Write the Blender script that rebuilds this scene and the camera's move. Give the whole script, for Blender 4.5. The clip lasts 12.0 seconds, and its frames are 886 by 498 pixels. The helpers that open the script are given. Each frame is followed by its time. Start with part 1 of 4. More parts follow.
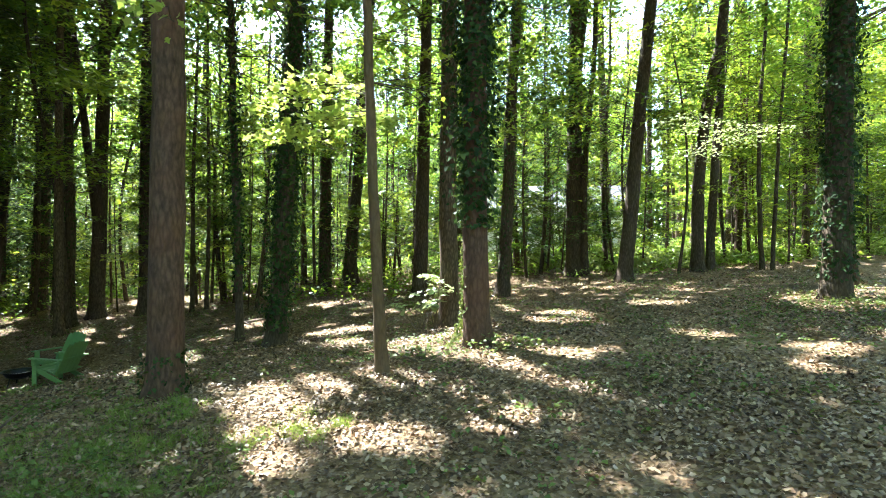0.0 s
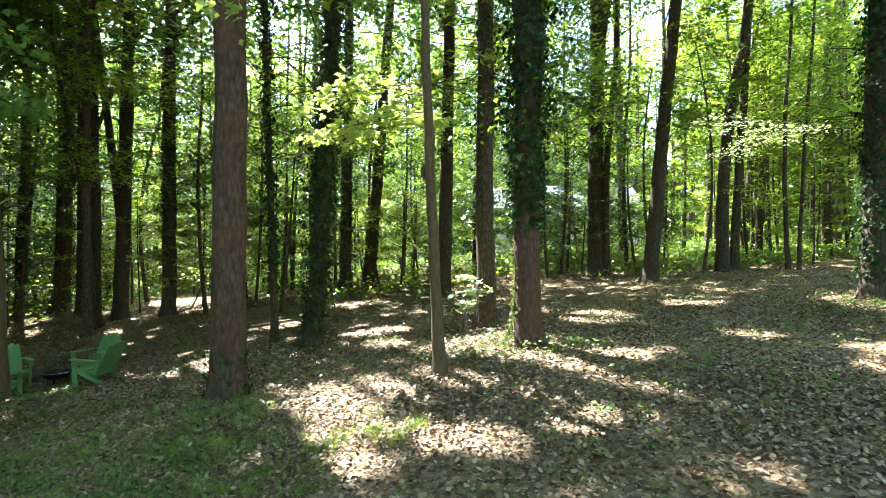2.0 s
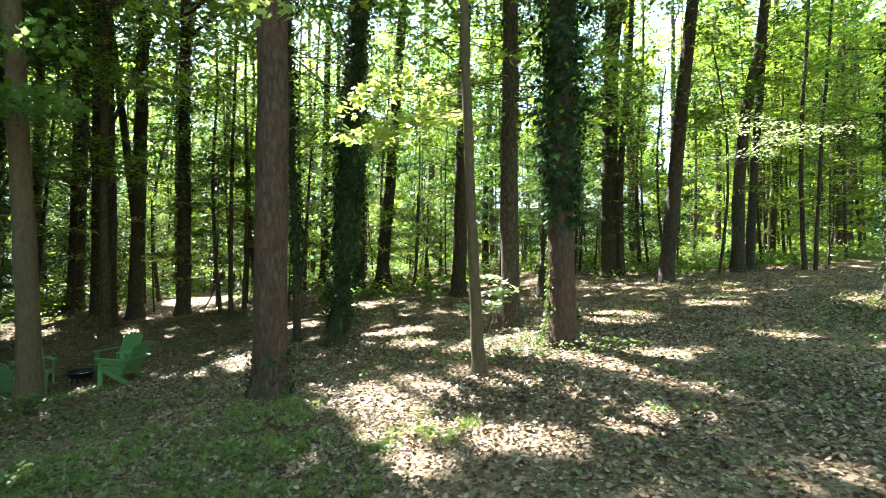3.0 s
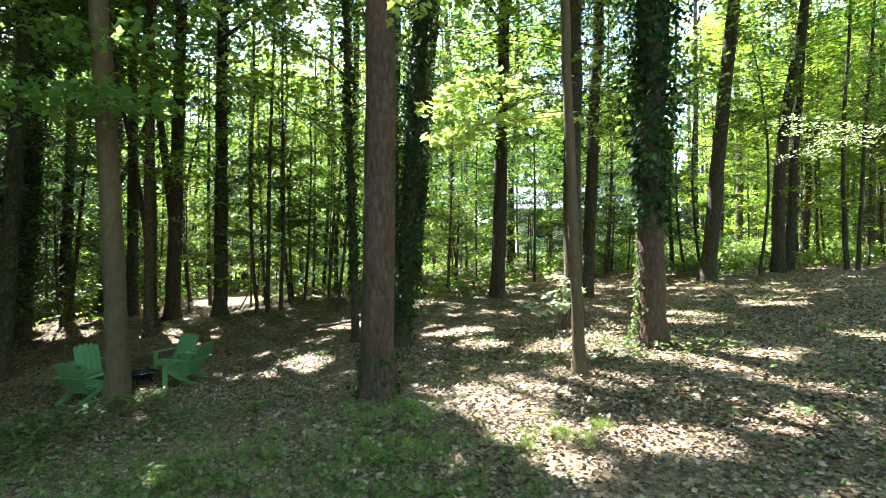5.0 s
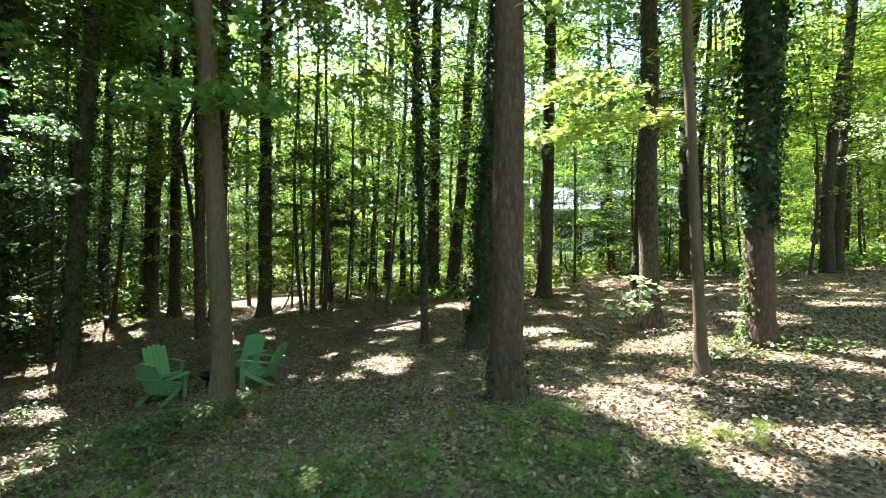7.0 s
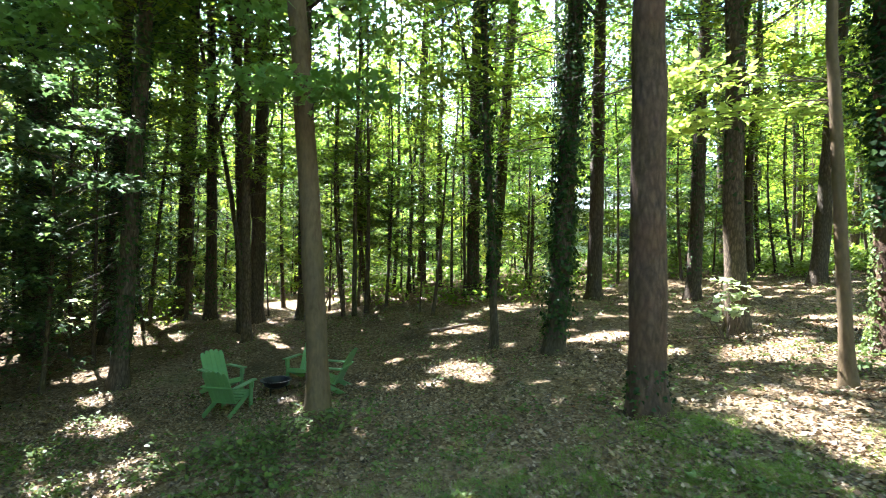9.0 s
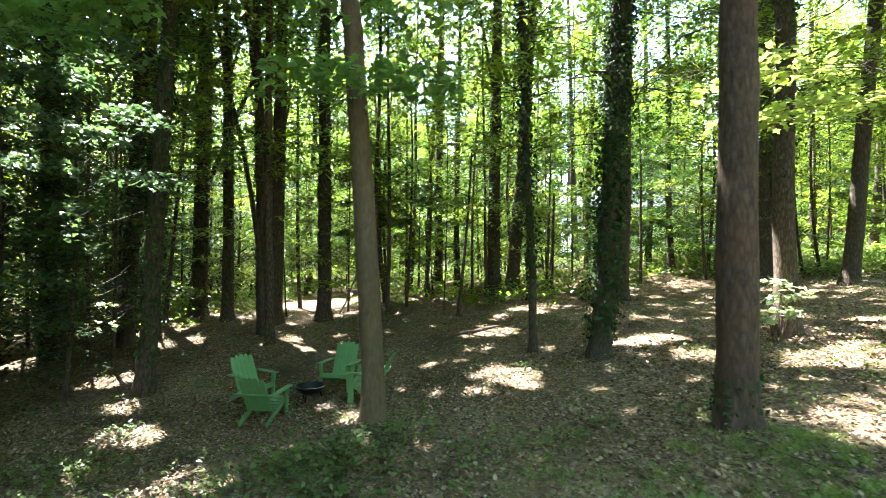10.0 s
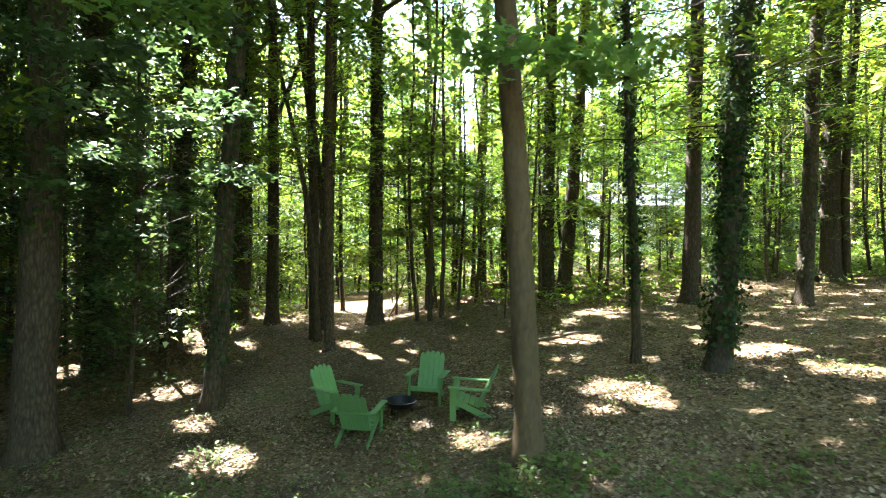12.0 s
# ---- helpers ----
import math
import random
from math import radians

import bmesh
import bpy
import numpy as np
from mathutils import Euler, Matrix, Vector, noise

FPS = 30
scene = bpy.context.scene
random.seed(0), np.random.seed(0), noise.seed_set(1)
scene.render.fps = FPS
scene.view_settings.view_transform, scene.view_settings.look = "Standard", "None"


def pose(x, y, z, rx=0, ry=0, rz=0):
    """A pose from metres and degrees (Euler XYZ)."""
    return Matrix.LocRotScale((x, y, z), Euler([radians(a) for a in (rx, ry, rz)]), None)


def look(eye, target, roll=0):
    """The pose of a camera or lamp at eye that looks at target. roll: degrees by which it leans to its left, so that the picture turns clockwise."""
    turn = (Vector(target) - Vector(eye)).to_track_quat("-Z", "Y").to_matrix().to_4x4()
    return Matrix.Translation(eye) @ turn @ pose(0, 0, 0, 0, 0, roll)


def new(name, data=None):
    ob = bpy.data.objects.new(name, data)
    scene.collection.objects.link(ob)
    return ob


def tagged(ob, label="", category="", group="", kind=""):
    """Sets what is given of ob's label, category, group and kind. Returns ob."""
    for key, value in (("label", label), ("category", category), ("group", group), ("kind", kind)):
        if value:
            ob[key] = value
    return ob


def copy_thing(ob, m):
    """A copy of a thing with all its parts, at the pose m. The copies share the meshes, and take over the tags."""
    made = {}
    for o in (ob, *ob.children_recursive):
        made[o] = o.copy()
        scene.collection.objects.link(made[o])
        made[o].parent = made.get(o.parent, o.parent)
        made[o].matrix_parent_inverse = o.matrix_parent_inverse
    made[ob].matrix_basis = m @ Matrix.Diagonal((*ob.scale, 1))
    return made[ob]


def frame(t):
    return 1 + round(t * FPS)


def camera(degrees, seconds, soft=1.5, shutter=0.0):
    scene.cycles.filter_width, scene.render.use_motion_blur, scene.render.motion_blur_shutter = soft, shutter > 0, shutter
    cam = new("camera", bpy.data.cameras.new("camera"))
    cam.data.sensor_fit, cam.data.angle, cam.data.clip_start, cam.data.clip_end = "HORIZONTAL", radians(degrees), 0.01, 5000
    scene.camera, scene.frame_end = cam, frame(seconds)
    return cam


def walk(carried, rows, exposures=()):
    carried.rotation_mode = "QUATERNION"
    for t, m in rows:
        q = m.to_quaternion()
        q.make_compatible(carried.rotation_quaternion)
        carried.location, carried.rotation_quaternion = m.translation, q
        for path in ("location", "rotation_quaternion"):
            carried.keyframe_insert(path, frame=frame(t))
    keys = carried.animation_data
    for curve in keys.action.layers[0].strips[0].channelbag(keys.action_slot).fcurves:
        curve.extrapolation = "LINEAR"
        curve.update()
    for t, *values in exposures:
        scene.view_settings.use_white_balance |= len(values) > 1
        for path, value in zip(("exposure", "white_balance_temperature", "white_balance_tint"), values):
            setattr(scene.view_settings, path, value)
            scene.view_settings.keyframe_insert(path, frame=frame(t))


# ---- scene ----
cam = camera(84.0, 12.0, soft=0.95, shutter=0.5)
PATH = [
    (0, (-0.043, 0.008, 1.617), (-0.047, 2.008, 1.631), 0.3),
    (0.5, (-0.19, 0.009, 1.617), (-0.197, 2.009, 1.63), 0.2),
    (1, (-0.348, 0.01, 1.616), (-0.358, 2.01, 1.63), 0.2),
    (1.5, (-0.525, 0.006, 1.62), (-0.535, 2.006, 1.634), 0.2),
    (2, (-0.73, -0.002, 1.625), (-0.74, 1.998, 1.639), 0.2),
    (2.5, (-0.96, -0.007, 1.625), (-0.969, 1.993, 1.638), 0.2),
    (3, (-1.212, -0.006, 1.622), (-1.221, 1.994, 1.636), 0.3),
    (5, (-2.458, 0.014, 1.615), (-2.462, 2.014, 1.63), 0.3),
    (5.5, (-2.789, 0.009, 1.613), (-2.792, 2.009, 1.629), 0.3),
    (6, (-3.17, 0.011, 1.613), (-3.171, 2.011, 1.629), 0.3),
    (6.5, (-3.552, 0.036, 1.605), (-3.553, 2.036, 1.623), 0.3),
    (7, (-3.924, 0.075, 1.59), (-3.925, 2.075, 1.61), 0.3),
    (9, (-5.313, 0.52, 1.593), (-5.315, 2.52, 1.614), 0.3),
    (9.5, (-5.678, 0.676, 1.618), (-5.677, 2.675, 1.635), 0.2),
    (10, (-6.078, 0.843, 1.639), (-6.07, 2.843, 1.652), 0.2),
    (10.5, (-6.508, 1.022, 1.67), (-6.494, 3.022, 1.68), 0.3),
    (11, (-6.943, 1.225, 1.68), (-6.925, 3.225, 1.688), 0.3),
    (11.5, (-7.364, 1.422, 1.687), (-7.35, 3.422, 1.693), 0.4),
    (12, (-7.812, 1.613, 1.711), (-7.794, 3.613, 1.714), 0.4),
]
EXPOSURE = [(0.0, 3.74, 5980, 4), (5.5, 3.78, 5680, 4), (9.0, 4.04, 5760, 5), (12.0, 4.27, 6100, 6)]
walk(cam, [(t, look(eye, target, roll)) for t, eye, target, roll in PATH], EXPOSURE)

# ---- light ----
SUN_AZ = (-0.62, 0.785)          # horizontal way towards the sun
SUN_EL = radians(54)
world = bpy.data.worlds.new("sky")
scene.world = world
world.use_nodes = True
wn = world.node_tree
sky = wn.nodes.new("ShaderNodeTexSky")
sky.sky_type, sky.sun_disc = "NISHITA", False
sky.sun_elevation, sky.sun_rotation = SUN_EL, math.atan2(SUN_AZ[0], SUN_AZ[1])
wn.links.new(sky.outputs[0], wn.nodes["Background"].inputs[0])
wn.nodes["Background"].inputs[1].default_value = 0.15
sun = new("sun", bpy.data.lights.new("sun", "SUN"))
sun.data.energy, sun.data.angle, sun.data.color = 3.8, radians(0.6), (1.0, 0.965, 0.92)
TO_SUN = Vector((SUN_AZ[0] * math.cos(SUN_EL), SUN_AZ[1] * math.cos(SUN_EL), math.sin(SUN_EL)))
sun.matrix_world = look(TO_SUN * 60, (0, 0, 0))


# ---- materials ----
def material(name):
    m = bpy.data.materials.new(name)
    m.use_nodes = True
    nt = m.node_tree
    return m, nt, nt.nodes["Principled BSDF"], nt.nodes["Material Output"]


def node(nt, kind, **values):
    n = nt.nodes.new(kind)
    for key, value in values.items():
        n.inputs[key].default_value = value
    return n


def ramp(nt, source, stops):
    r = nt.nodes.new("ShaderNodeValToRGB")
    els = r.color_ramp.elements
    while len(els) < len(stops):
        els.new(0.5)
    for e, (at, col) in zip(els, stops):
        e.position, e.color = at, (*col, 1)
    nt.links.new(source, r.inputs[0])
    return r.outputs[0]


def mixed(nt, fac, a, b, how="MIX"):
    m = nt.nodes.new("ShaderNodeMix")
    m.data_type, m.blend_type = "RGBA", how
    for sock, v in ((m.inputs[0], fac), (m.inputs[6], a), (m.inputs[7], b)):
        if hasattr(v, "links"):
            nt.links.new(v, sock)
        else:
            sock.default_value = v
    return m.outputs[2]


def coords(nt, scale=(1, 1, 1), kind="Object"):
    c, mp = nt.nodes.new("ShaderNodeTexCoord"), nt.nodes.new("ShaderNodeMapping")
    mp.inputs["Scale"].default_value = scale
    nt.links.new(c.outputs[kind], mp.inputs[0])
    return mp.outputs[0]


def noise_of(nt, vec, scale, detail=4.0, rough=0.55):
    n = node(nt, "ShaderNodeTexNoise", Scale=scale, Detail=detail, Roughness=rough)
    nt.links.new(vec, n.inputs["Vector"])
    return n.outputs["Fac"]


def bump(nt, bsdf, height, strength, distance):
    b = node(nt, "ShaderNodeBump", Strength=strength, Distance=distance)
    nt.links.new(height, b.inputs["Height"])
    nt.links.new(b.outputs[0], bsdf.inputs["Normal"])


def leaf_material(name, stops, translucent=0.45, rough=0.45, glow=1.9, gloss=0.3, vary=0.0):
    """Thin leaves: gloss on top, light passing through; each leaf with its own tint."""
    m, nt, bsdf, out = material(name)
    geo = nt.nodes.new("ShaderNodeNewGeometry")
    col = ramp(nt, geo.outputs["Random Per Island"], stops)
    one = nt.nodes.new("ShaderNodeObjectInfo")
    col = mixed(nt, vary, col, ramp(nt, one.outputs["Random"], [(0.0, (0.5, 0.62, 0.45)), (0.4, (0.95, 0.85, 0.6)), (0.7, (0.7, 0.9, 0.8)), (1.0, (1.25, 1.1, 0.75))]), "MULTIPLY")
    # Broad drifts of leaf tone; their dark areas double as patchy canopy shade.
    drift = noise_of(nt, coords(nt), 0.35, 3)
    col = mixed(nt, vary, col, ramp(nt, drift, [(0.35, (0.45, 0.52, 0.42)), (0.65, (1.2, 1.1, 0.82))]), "MULTIPLY")
    vein = noise_of(nt, coords(nt), 9.0, 2)
    col = mixed(nt, 0.25, col, ramp(nt, vein, [(0.3, (0.25, 0.3, 0.2)), (0.7, (1, 1, 1))]), "MULTIPLY")
    nt.links.new(col, bsdf.inputs["Base Color"])
    bsdf.inputs["Roughness"].default_value = rough
    bsdf.inputs["Specular IOR Level"].default_value = gloss
    tr = nt.nodes.new("ShaderNodeBsdfTranslucent")
    nt.links.new(mixed(nt, 1.0, col, (1.4 * glow, 1.16 * glow, 0.88 * glow, 1), "MULTIPLY"), tr.inputs[0])
    mx = node(nt, "ShaderNodeMixShader", Fac=translucent)
    nt.links.new(bsdf.outputs[0], mx.inputs[1])
    nt.links.new(tr.outputs[0], mx.inputs[2])
    nt.links.new(mx.outputs[0], out.inputs[0])
    return m


def bark_material(name, dark, light, tint, scale=1.0, depth=0.02, cracks=0.55, tall=1.7):
    m, nt, bsdf, out = material(name)
    vec = coords(nt, (9 * scale, 9 * scale, tall * scale))
    ridges = noise_of(nt, vec, 3.0, 6, 0.62)
    vor = node(nt, "ShaderNodeTexVoronoi", Scale=2.2)
    vor.feature = "DISTANCE_TO_EDGE"
    nt.links.new(vec, vor.inputs["Vector"])
    crack = ramp(nt, vor.outputs["Distance"], [(0.0, (0, 0, 0)), (0.28, (1, 1, 1))])
    patch = noise_of(nt, coords(nt), 1.3, 4)
    col = ramp(nt, ridges, [(0.3, dark), (0.62, light)])
    col = mixed(nt, ramp(nt, patch, [(0.45, (0, 0, 0)), (0.7, (0.7, 0.7, 0.7))]), col, (*tint, 1))
    col = mixed(nt, cracks, col, crack, "MULTIPLY")
    nt.links.new(col, bsdf.inputs["Base Color"])
    bsdf.inputs["Roughness"].default_value = 0.9
    bsdf.inputs["Specular IOR Level"].default_value = 0.2
    hgt = mixed(nt, cracks, ridges, crack, "MULTIPLY")
    bump(nt, bsdf, hgt, 0.9, depth)
    return m


GREENS = [(0.0, (0.055, 0.1, 0.017)), (0.5, (0.095, 0.155, 0.025)), (1.0, (0.148, 0.21, 0.036))]
M_UNDER = leaf_material("understory_leaf", GREENS, 0.57, 0.38, 2.95, 0.42, vary=0.85)
# Understory leaf again, darker: the shade between the crowns is put into its colour.
M_SHADED_UNDER = leaf_material("shaded_understory_leaf", [(0.0, (0.035, 0.072, 0.02)), (1.0, (0.075, 0.135, 0.03))], 0.45, glow=2.2, vary=0.7)
M_CANOPY = leaf_material("canopy_leaf", [(0.0, (0.045, 0.09, 0.02)), (1.0, (0.09, 0.155, 0.03))], 0.55, glow=2.4)
# Maple leaf for sunlit boughs: the sun's brightness is put into the colour.
M_LIT_MAPLE = leaf_material("lit_maple_leaf", [(0.0, (0.20, 0.30, 0.07)), (1.0, (0.30, 0.39, 0.11))], 0.5, 0.4, 1.8, 0.4)
# Whitened leaf: sunlight and sky reflection are put into its colour.
M_SUN_PALED = leaf_material("sun_paled_leaf", [(0.0, (0.24, 0.33, 0.15)), (1.0, (0.36, 0.43, 0.24))], 0.3, 0.35, 1.2, 0.6)
# Dark green leaf with the shade of the stand's west side in its colour.
M_SHADED_DARK = leaf_material("shaded_dark_leaf", [(0.0, (0.036, 0.074, 0.028)), (1.0, (0.076, 0.13, 0.044))], 0.35, 0.5, 1.7, 0.12)
# Leaf for boughs in shade: the shade is put into the darker colour.
M_SHADE = leaf_material("shaded_maple_leaf", [(0.0, (0.075, 0.145, 0.04)), (1.0, (0.12, 0.195, 0.06))], 0.6, 0.6, 2.5, 0.15)
M_SHEEN = leaf_material("glossy_leaf", [(0.0, (0.045, 0.095, 0.04)), (1.0, (0.085, 0.155, 0.06))], 0.3, 0.45, 1.6, 0.3)
M_IVY = leaf_material("ivy_leaf", [(0.0, (0.018, 0.04, 0.014)), (0.8, (0.038, 0.074, 0.023)), (1.0, (0.085, 0.13, 0.036))], 0.2, 0.55, 1.3, 0.12)
M_GRASS = leaf_material("grass_blade", [(0.0, (0.13, 0.20, 0.04)), (1.0, (0.22, 0.30, 0.075))], 0.3)
M_SEED = leaf_material("seedling_leaf", [(0.0, (0.07, 0.11, 0.025)), (1.0, (0.14, 0.185, 0.05))], 0.3, 0.5, 1.5, 0.25)
M_LITTER = leaf_material("dead_leaf", [(0.0, (0.05, 0.03, 0.017)), (0.3, (0.14, 0.086, 0.046)), (0.7, (0.25, 0.165, 0.095)), (0.95, (0.43, 0.315, 0.21)), (1.0, (0.25, 0.12, 0.065))], 0.06, 0.5, 0.6, 0.3)
M_PINE = bark_material("pine_bark", (0.05, 0.031, 0.022), (0.125, 0.078, 0.054), (0.14, 0.072, 0.045), 0.85, 0.018, 0.3, 3.0)
M_GREYBARK = bark_material("grey_bark", (0.048, 0.034, 0.022), (0.145, 0.1, 0.066), (0.11, 0.085, 0.05), 1.1, 0.012, 0.5, 2.6)
M_SMOOTH = bark_material("smooth_bark", (0.09, 0.059, 0.033), (0.15, 0.1, 0.056), (0.11, 0.082, 0.044), 0.9, 0.004, 0.15, 3.0)
M_DARKBARK = bark_material("dark_bark", (0.042, 0.031, 0.022), (0.115, 0.083, 0.058), (0.08, 0.067, 0.042), 1.0, 0.02, 0.4, 2.4)


def ground_material():
    m, nt, bsdf, out = material("forest_floor")
    vec = coords(nt)
    cell = node(nt, "ShaderNodeTexVoronoi", Scale=22.0)
    nt.links.new(vec, cell.inputs["Vector"])
    col = ramp(nt, cell.outputs["Color"], [(0.1, (0.10, 0.063, 0.035)), (0.45, (0.18, 0.117, 0.068)), (0.75, (0.26, 0.178, 0.108)), (0.95, (0.36, 0.262, 0.17))])
    fine = noise_of(nt, vec, 38.0, 6, 0.7)
    col = mixed(nt, 0.6, col, ramp(nt, fine, [(0.36, (0.4, 0.37, 0.34)), (0.6, (1, 1, 1))]), "MULTIPLY")
    soil = noise_of(nt, vec, 0.7, 5)
    col = mixed(nt, ramp(nt, soil, [(0.5, (0, 0, 0)), (0.72, (0.75, 0.75, 0.75))]), col, (0.05, 0.036, 0.024, 1))
    moss = noise_of(nt, vec, 0.45, 6, 0.65)
    col = mixed(nt, ramp(nt, moss, [(0.55, (0, 0, 0)), (0.75, (0.6, 0.6, 0.6))]), col, (0.10, 0.125, 0.045, 1))
    nt.links.new(col, bsdf.inputs["Base Color"])
    bsdf.inputs["Roughness"].default_value = 0.95
    bsdf.inputs["Specular IOR Level"].default_value = 0.15
    bump(nt, bsdf, cell.outputs["Distance"], 0.6, 0.03)
    return m


def plain(name, col, rough, metal=0.0, grain=25.0, vary=0.25):
    m, nt, bsdf, out = material(name)
    n = noise_of(nt, coords(nt), grain, 4)
    big = noise_of(nt, coords(nt), grain / 9, 3)
    c = mixed(nt, vary, (*col, 1), ramp(nt, n, [(0.3, (0.35, 0.35, 0.35)), (0.7, (1, 1, 1))]), "MULTIPLY")
    c = mixed(nt, vary, c, ramp(nt, big, [(0.35, (0.5, 0.5, 0.45)), (0.65, (1, 1, 1))]), "MULTIPLY")
    nt.links.new(c, bsdf.inputs["Base Color"])
    bsdf.inputs["Roughness"].default_value, bsdf.inputs["Metallic"].default_value = rough, metal
    bump(nt, bsdf, n, 0.15, 0.004)
    return m


M_GROUND = ground_material()
M_CHAIR = plain("green_plastic", (0.155, 0.3, 0.11), 0.5, 0, 18, 0.2)
M_IRON = plain("black_iron", (0.02, 0.02, 0.022), 0.5, 0.6)
M_ASH = plain("ash", (0.05, 0.048, 0.045), 0.95)
M_TWIG = plain("dead_wood", (0.12, 0.085, 0.06), 0.9)
M_SIDING = plain("white_siding", (0.72, 0.74, 0.76), 0.6, 0, 6, 0.15)
M_ROOF = plain("grey_shingle", (0.16, 0.16, 0.17), 0.9, 0, 12, 0.4)
M_WINDOW = plain("window_glass", (0.03, 0.04, 0.05), 0.1, 0, 3, 0.1)


# ---- mesh helpers ----
def mesh_of(name, verts, faces, mat, smooth=False):
    me = bpy.data.meshes.new(name)
    me.from_pydata(verts, [], faces)
    if smooth:
        me.polygons.foreach_set("use_smooth", [True] * len(me.polygons))
    me.materials.append(mat)
    me.update()
    return me


def quick_mesh(name, verts, polys, mat):
    """A large mesh of alike polygons: verts (n, 3), polys (m, k)."""
    me = bpy.data.meshes.new(name)
    m, k = polys.shape
    me.vertices.add(len(verts))
    me.vertices.foreach_set("co", np.asarray(verts, np.float32).ravel())
    me.loops.add(m * k)
    me.loops.foreach_set("vertex_index", polys.astype(np.int32).ravel())
    me.polygons.add(m)
    me.polygons.foreach_set("loop_start", np.arange(0, m * k, k, dtype=np.int32))
    me.materials.append(mat)
    me.update(calc_edges=True)
    me.validate()
    return me


def part(name, bm, mat, parent=None, label=""):
    if isinstance(bm, bpy.types.Mesh):
        me = bm
    else:
        me = bpy.data.meshes.new(name)
        bm.to_mesh(me)
        bm.free()
        me.materials.append(mat)
    ob = new(name, me)
    if parent:
        ob.parent = parent
    if label:
        ob["label"] = label
    return ob


def unit(v):
    return v / np.maximum(np.linalg.norm(v, axis=-1, keepdims=True), 1e-9)


DIAMOND = [(0, 0, 0), (0.42, 0.36, 0.07), (1, 0, -0.1), (0.42, -0.36, 0.07)]
SLIVER = [(0, 0.12, 0), (0.55, 0.36, 0.06), (1, -0.22, -0.08)]
LOBED = [(0, 0, 0), (0.12, 0.30, 0.05), (0.34, 0.26, 0.03), (0.48, 0.50, 0.07), (0.62, 0.24, 0.02), (1.0, 0.0, -0.10),
         (0.62, -0.24, 0.02), (0.48, -0.50, 0.07), (0.34, -0.26, 0.03), (0.12, -0.30, 0.05)]
IVYLEAF = [(0, 0, 0), (0.15, 0.42, 0.05), (0.5, 0.26, 0.04), (1.0, 0.0, -0.1), (0.5, -0.26, 0.04), (0.15, -0.42, 0.05)]
CURLED = [(0, 0, 0.0), (0.26, 0.36, 0.10), (0.72, 0.27, 0.02), (1, -0.03, 0.12), (0.48, -0.36, 0.07)]


def leaves(name, at, normal, length, mat, shape=DIAMOND, seed=0):
    """One mesh of many single leaves at the places, facing the normals, with the lengths."""
    r = np.random.default_rng(seed)
    n = len(at)
    normal = unit(normal)
    ahead = r.normal(size=(n, 3))
    ahead = unit(ahead - (ahead * normal).sum(1, keepdims=True) * normal)
    side = np.cross(normal, ahead)
    s = np.array(shape)
    L = np.broadcast_to(np.asarray(length, float), (n,))[:, None, None]
    wide, curl = r.uniform(0.7, 1.2, (n, 1, 1)), r.uniform(0.2, 1.9, (n, 1, 1))
    v = at[:, None] + L * (s[None, :, 0:1] * ahead[:, None] + wide * s[None, :, 1:2] * side[:, None] + curl * s[None, :, 2:3] * normal[:, None])
    return quick_mesh(name, v.reshape(-1, 3), np.arange(n * len(s)).reshape(n, len(s)), mat)


def tube(path, radii, sides=8, rough=0.0, seed=0, cap=True):
    """Verts and faces of a tapered tube along a path."""
    r = np.random.default_rng(seed)
    path, radii = np.asarray(path, float), np.asarray(radii, float)
    tang = unit(np.gradient(path, axis=0))
    ref = np.array([0.0, 1, 0]) if abs(tang[0][2]) > 0.6 else np.array([0.0, 0, 1])
    u = unit(np.cross(tang, ref))
    w = np.cross(tang, u)
    ang = np.linspace(0, 2 * math.pi, sides, endpoint=False)
    rr = radii[:, None] * (1 + rough * r.normal(size=(len(path), sides)))
    v = path[:, None] + rr[..., None] * (np.cos(ang)[None, :, None] * u[:, None] + np.sin(ang)[None, :, None] * w[:, None])
    faces = []
    for i in range(len(path) - 1):
        for j in range(sides):
            k = (j + 1) % sides
            faces.append((i * sides + j, i * sides + k, (i + 1) * sides + k, (i + 1) * sides + j))
    if cap:
        faces.append(tuple(range((len(path) - 1) * sides, len(path) * sides)))
    return v.reshape(-1, 3).tolist(), faces


def joined(pieces):
    verts, faces = [], []
    for v, f in pieces:
        o = len(verts)
        verts += v
        faces += [tuple(i + o for i in q) for q in f]
    return verts, faces


# ---- ground ----
POLY = [0.109, 2.233, 0.923, -0.267, -0.31, 0.347, 0.108, 0.039, -0.036, 0.075]
BUMPS = [(-8.6, 9.4, 2.0, -0.366), (-3.2, 5.6, 1.3, 0.305), (-13.5, 9, 2.0, -0.15), (1.5, 4, 1.6, 0.15), (0.4, 6.8, 1.3, 0.222), (-11, 15.5, 2.5, 0.032), (2, 14.3, 2.5, -0.175), (-15, 18.5, 2.5, 0.455), (-6.9, 6.6, 0.9, 0.262), (-5.9, 20.5, 2.0, 0.362)]


def gz(x, y):
    x, y = np.asarray(x, float), np.asarray(y, float)
    u, v = np.tanh(x / 22), np.tanh((y - 8) / 22)
    terms = (1 + 0 * u, u, v, u * v, u * u, v * v, u**3, u * u * v, u * v * v, v**3)
    z = sum(k * t for k, t in zip(POLY, terms))
    for a, b, s, k in BUMPS:
        z = z + k * np.exp(-((x - a) ** 2 + (y - b) ** 2) / (2 * s * s))
    return z


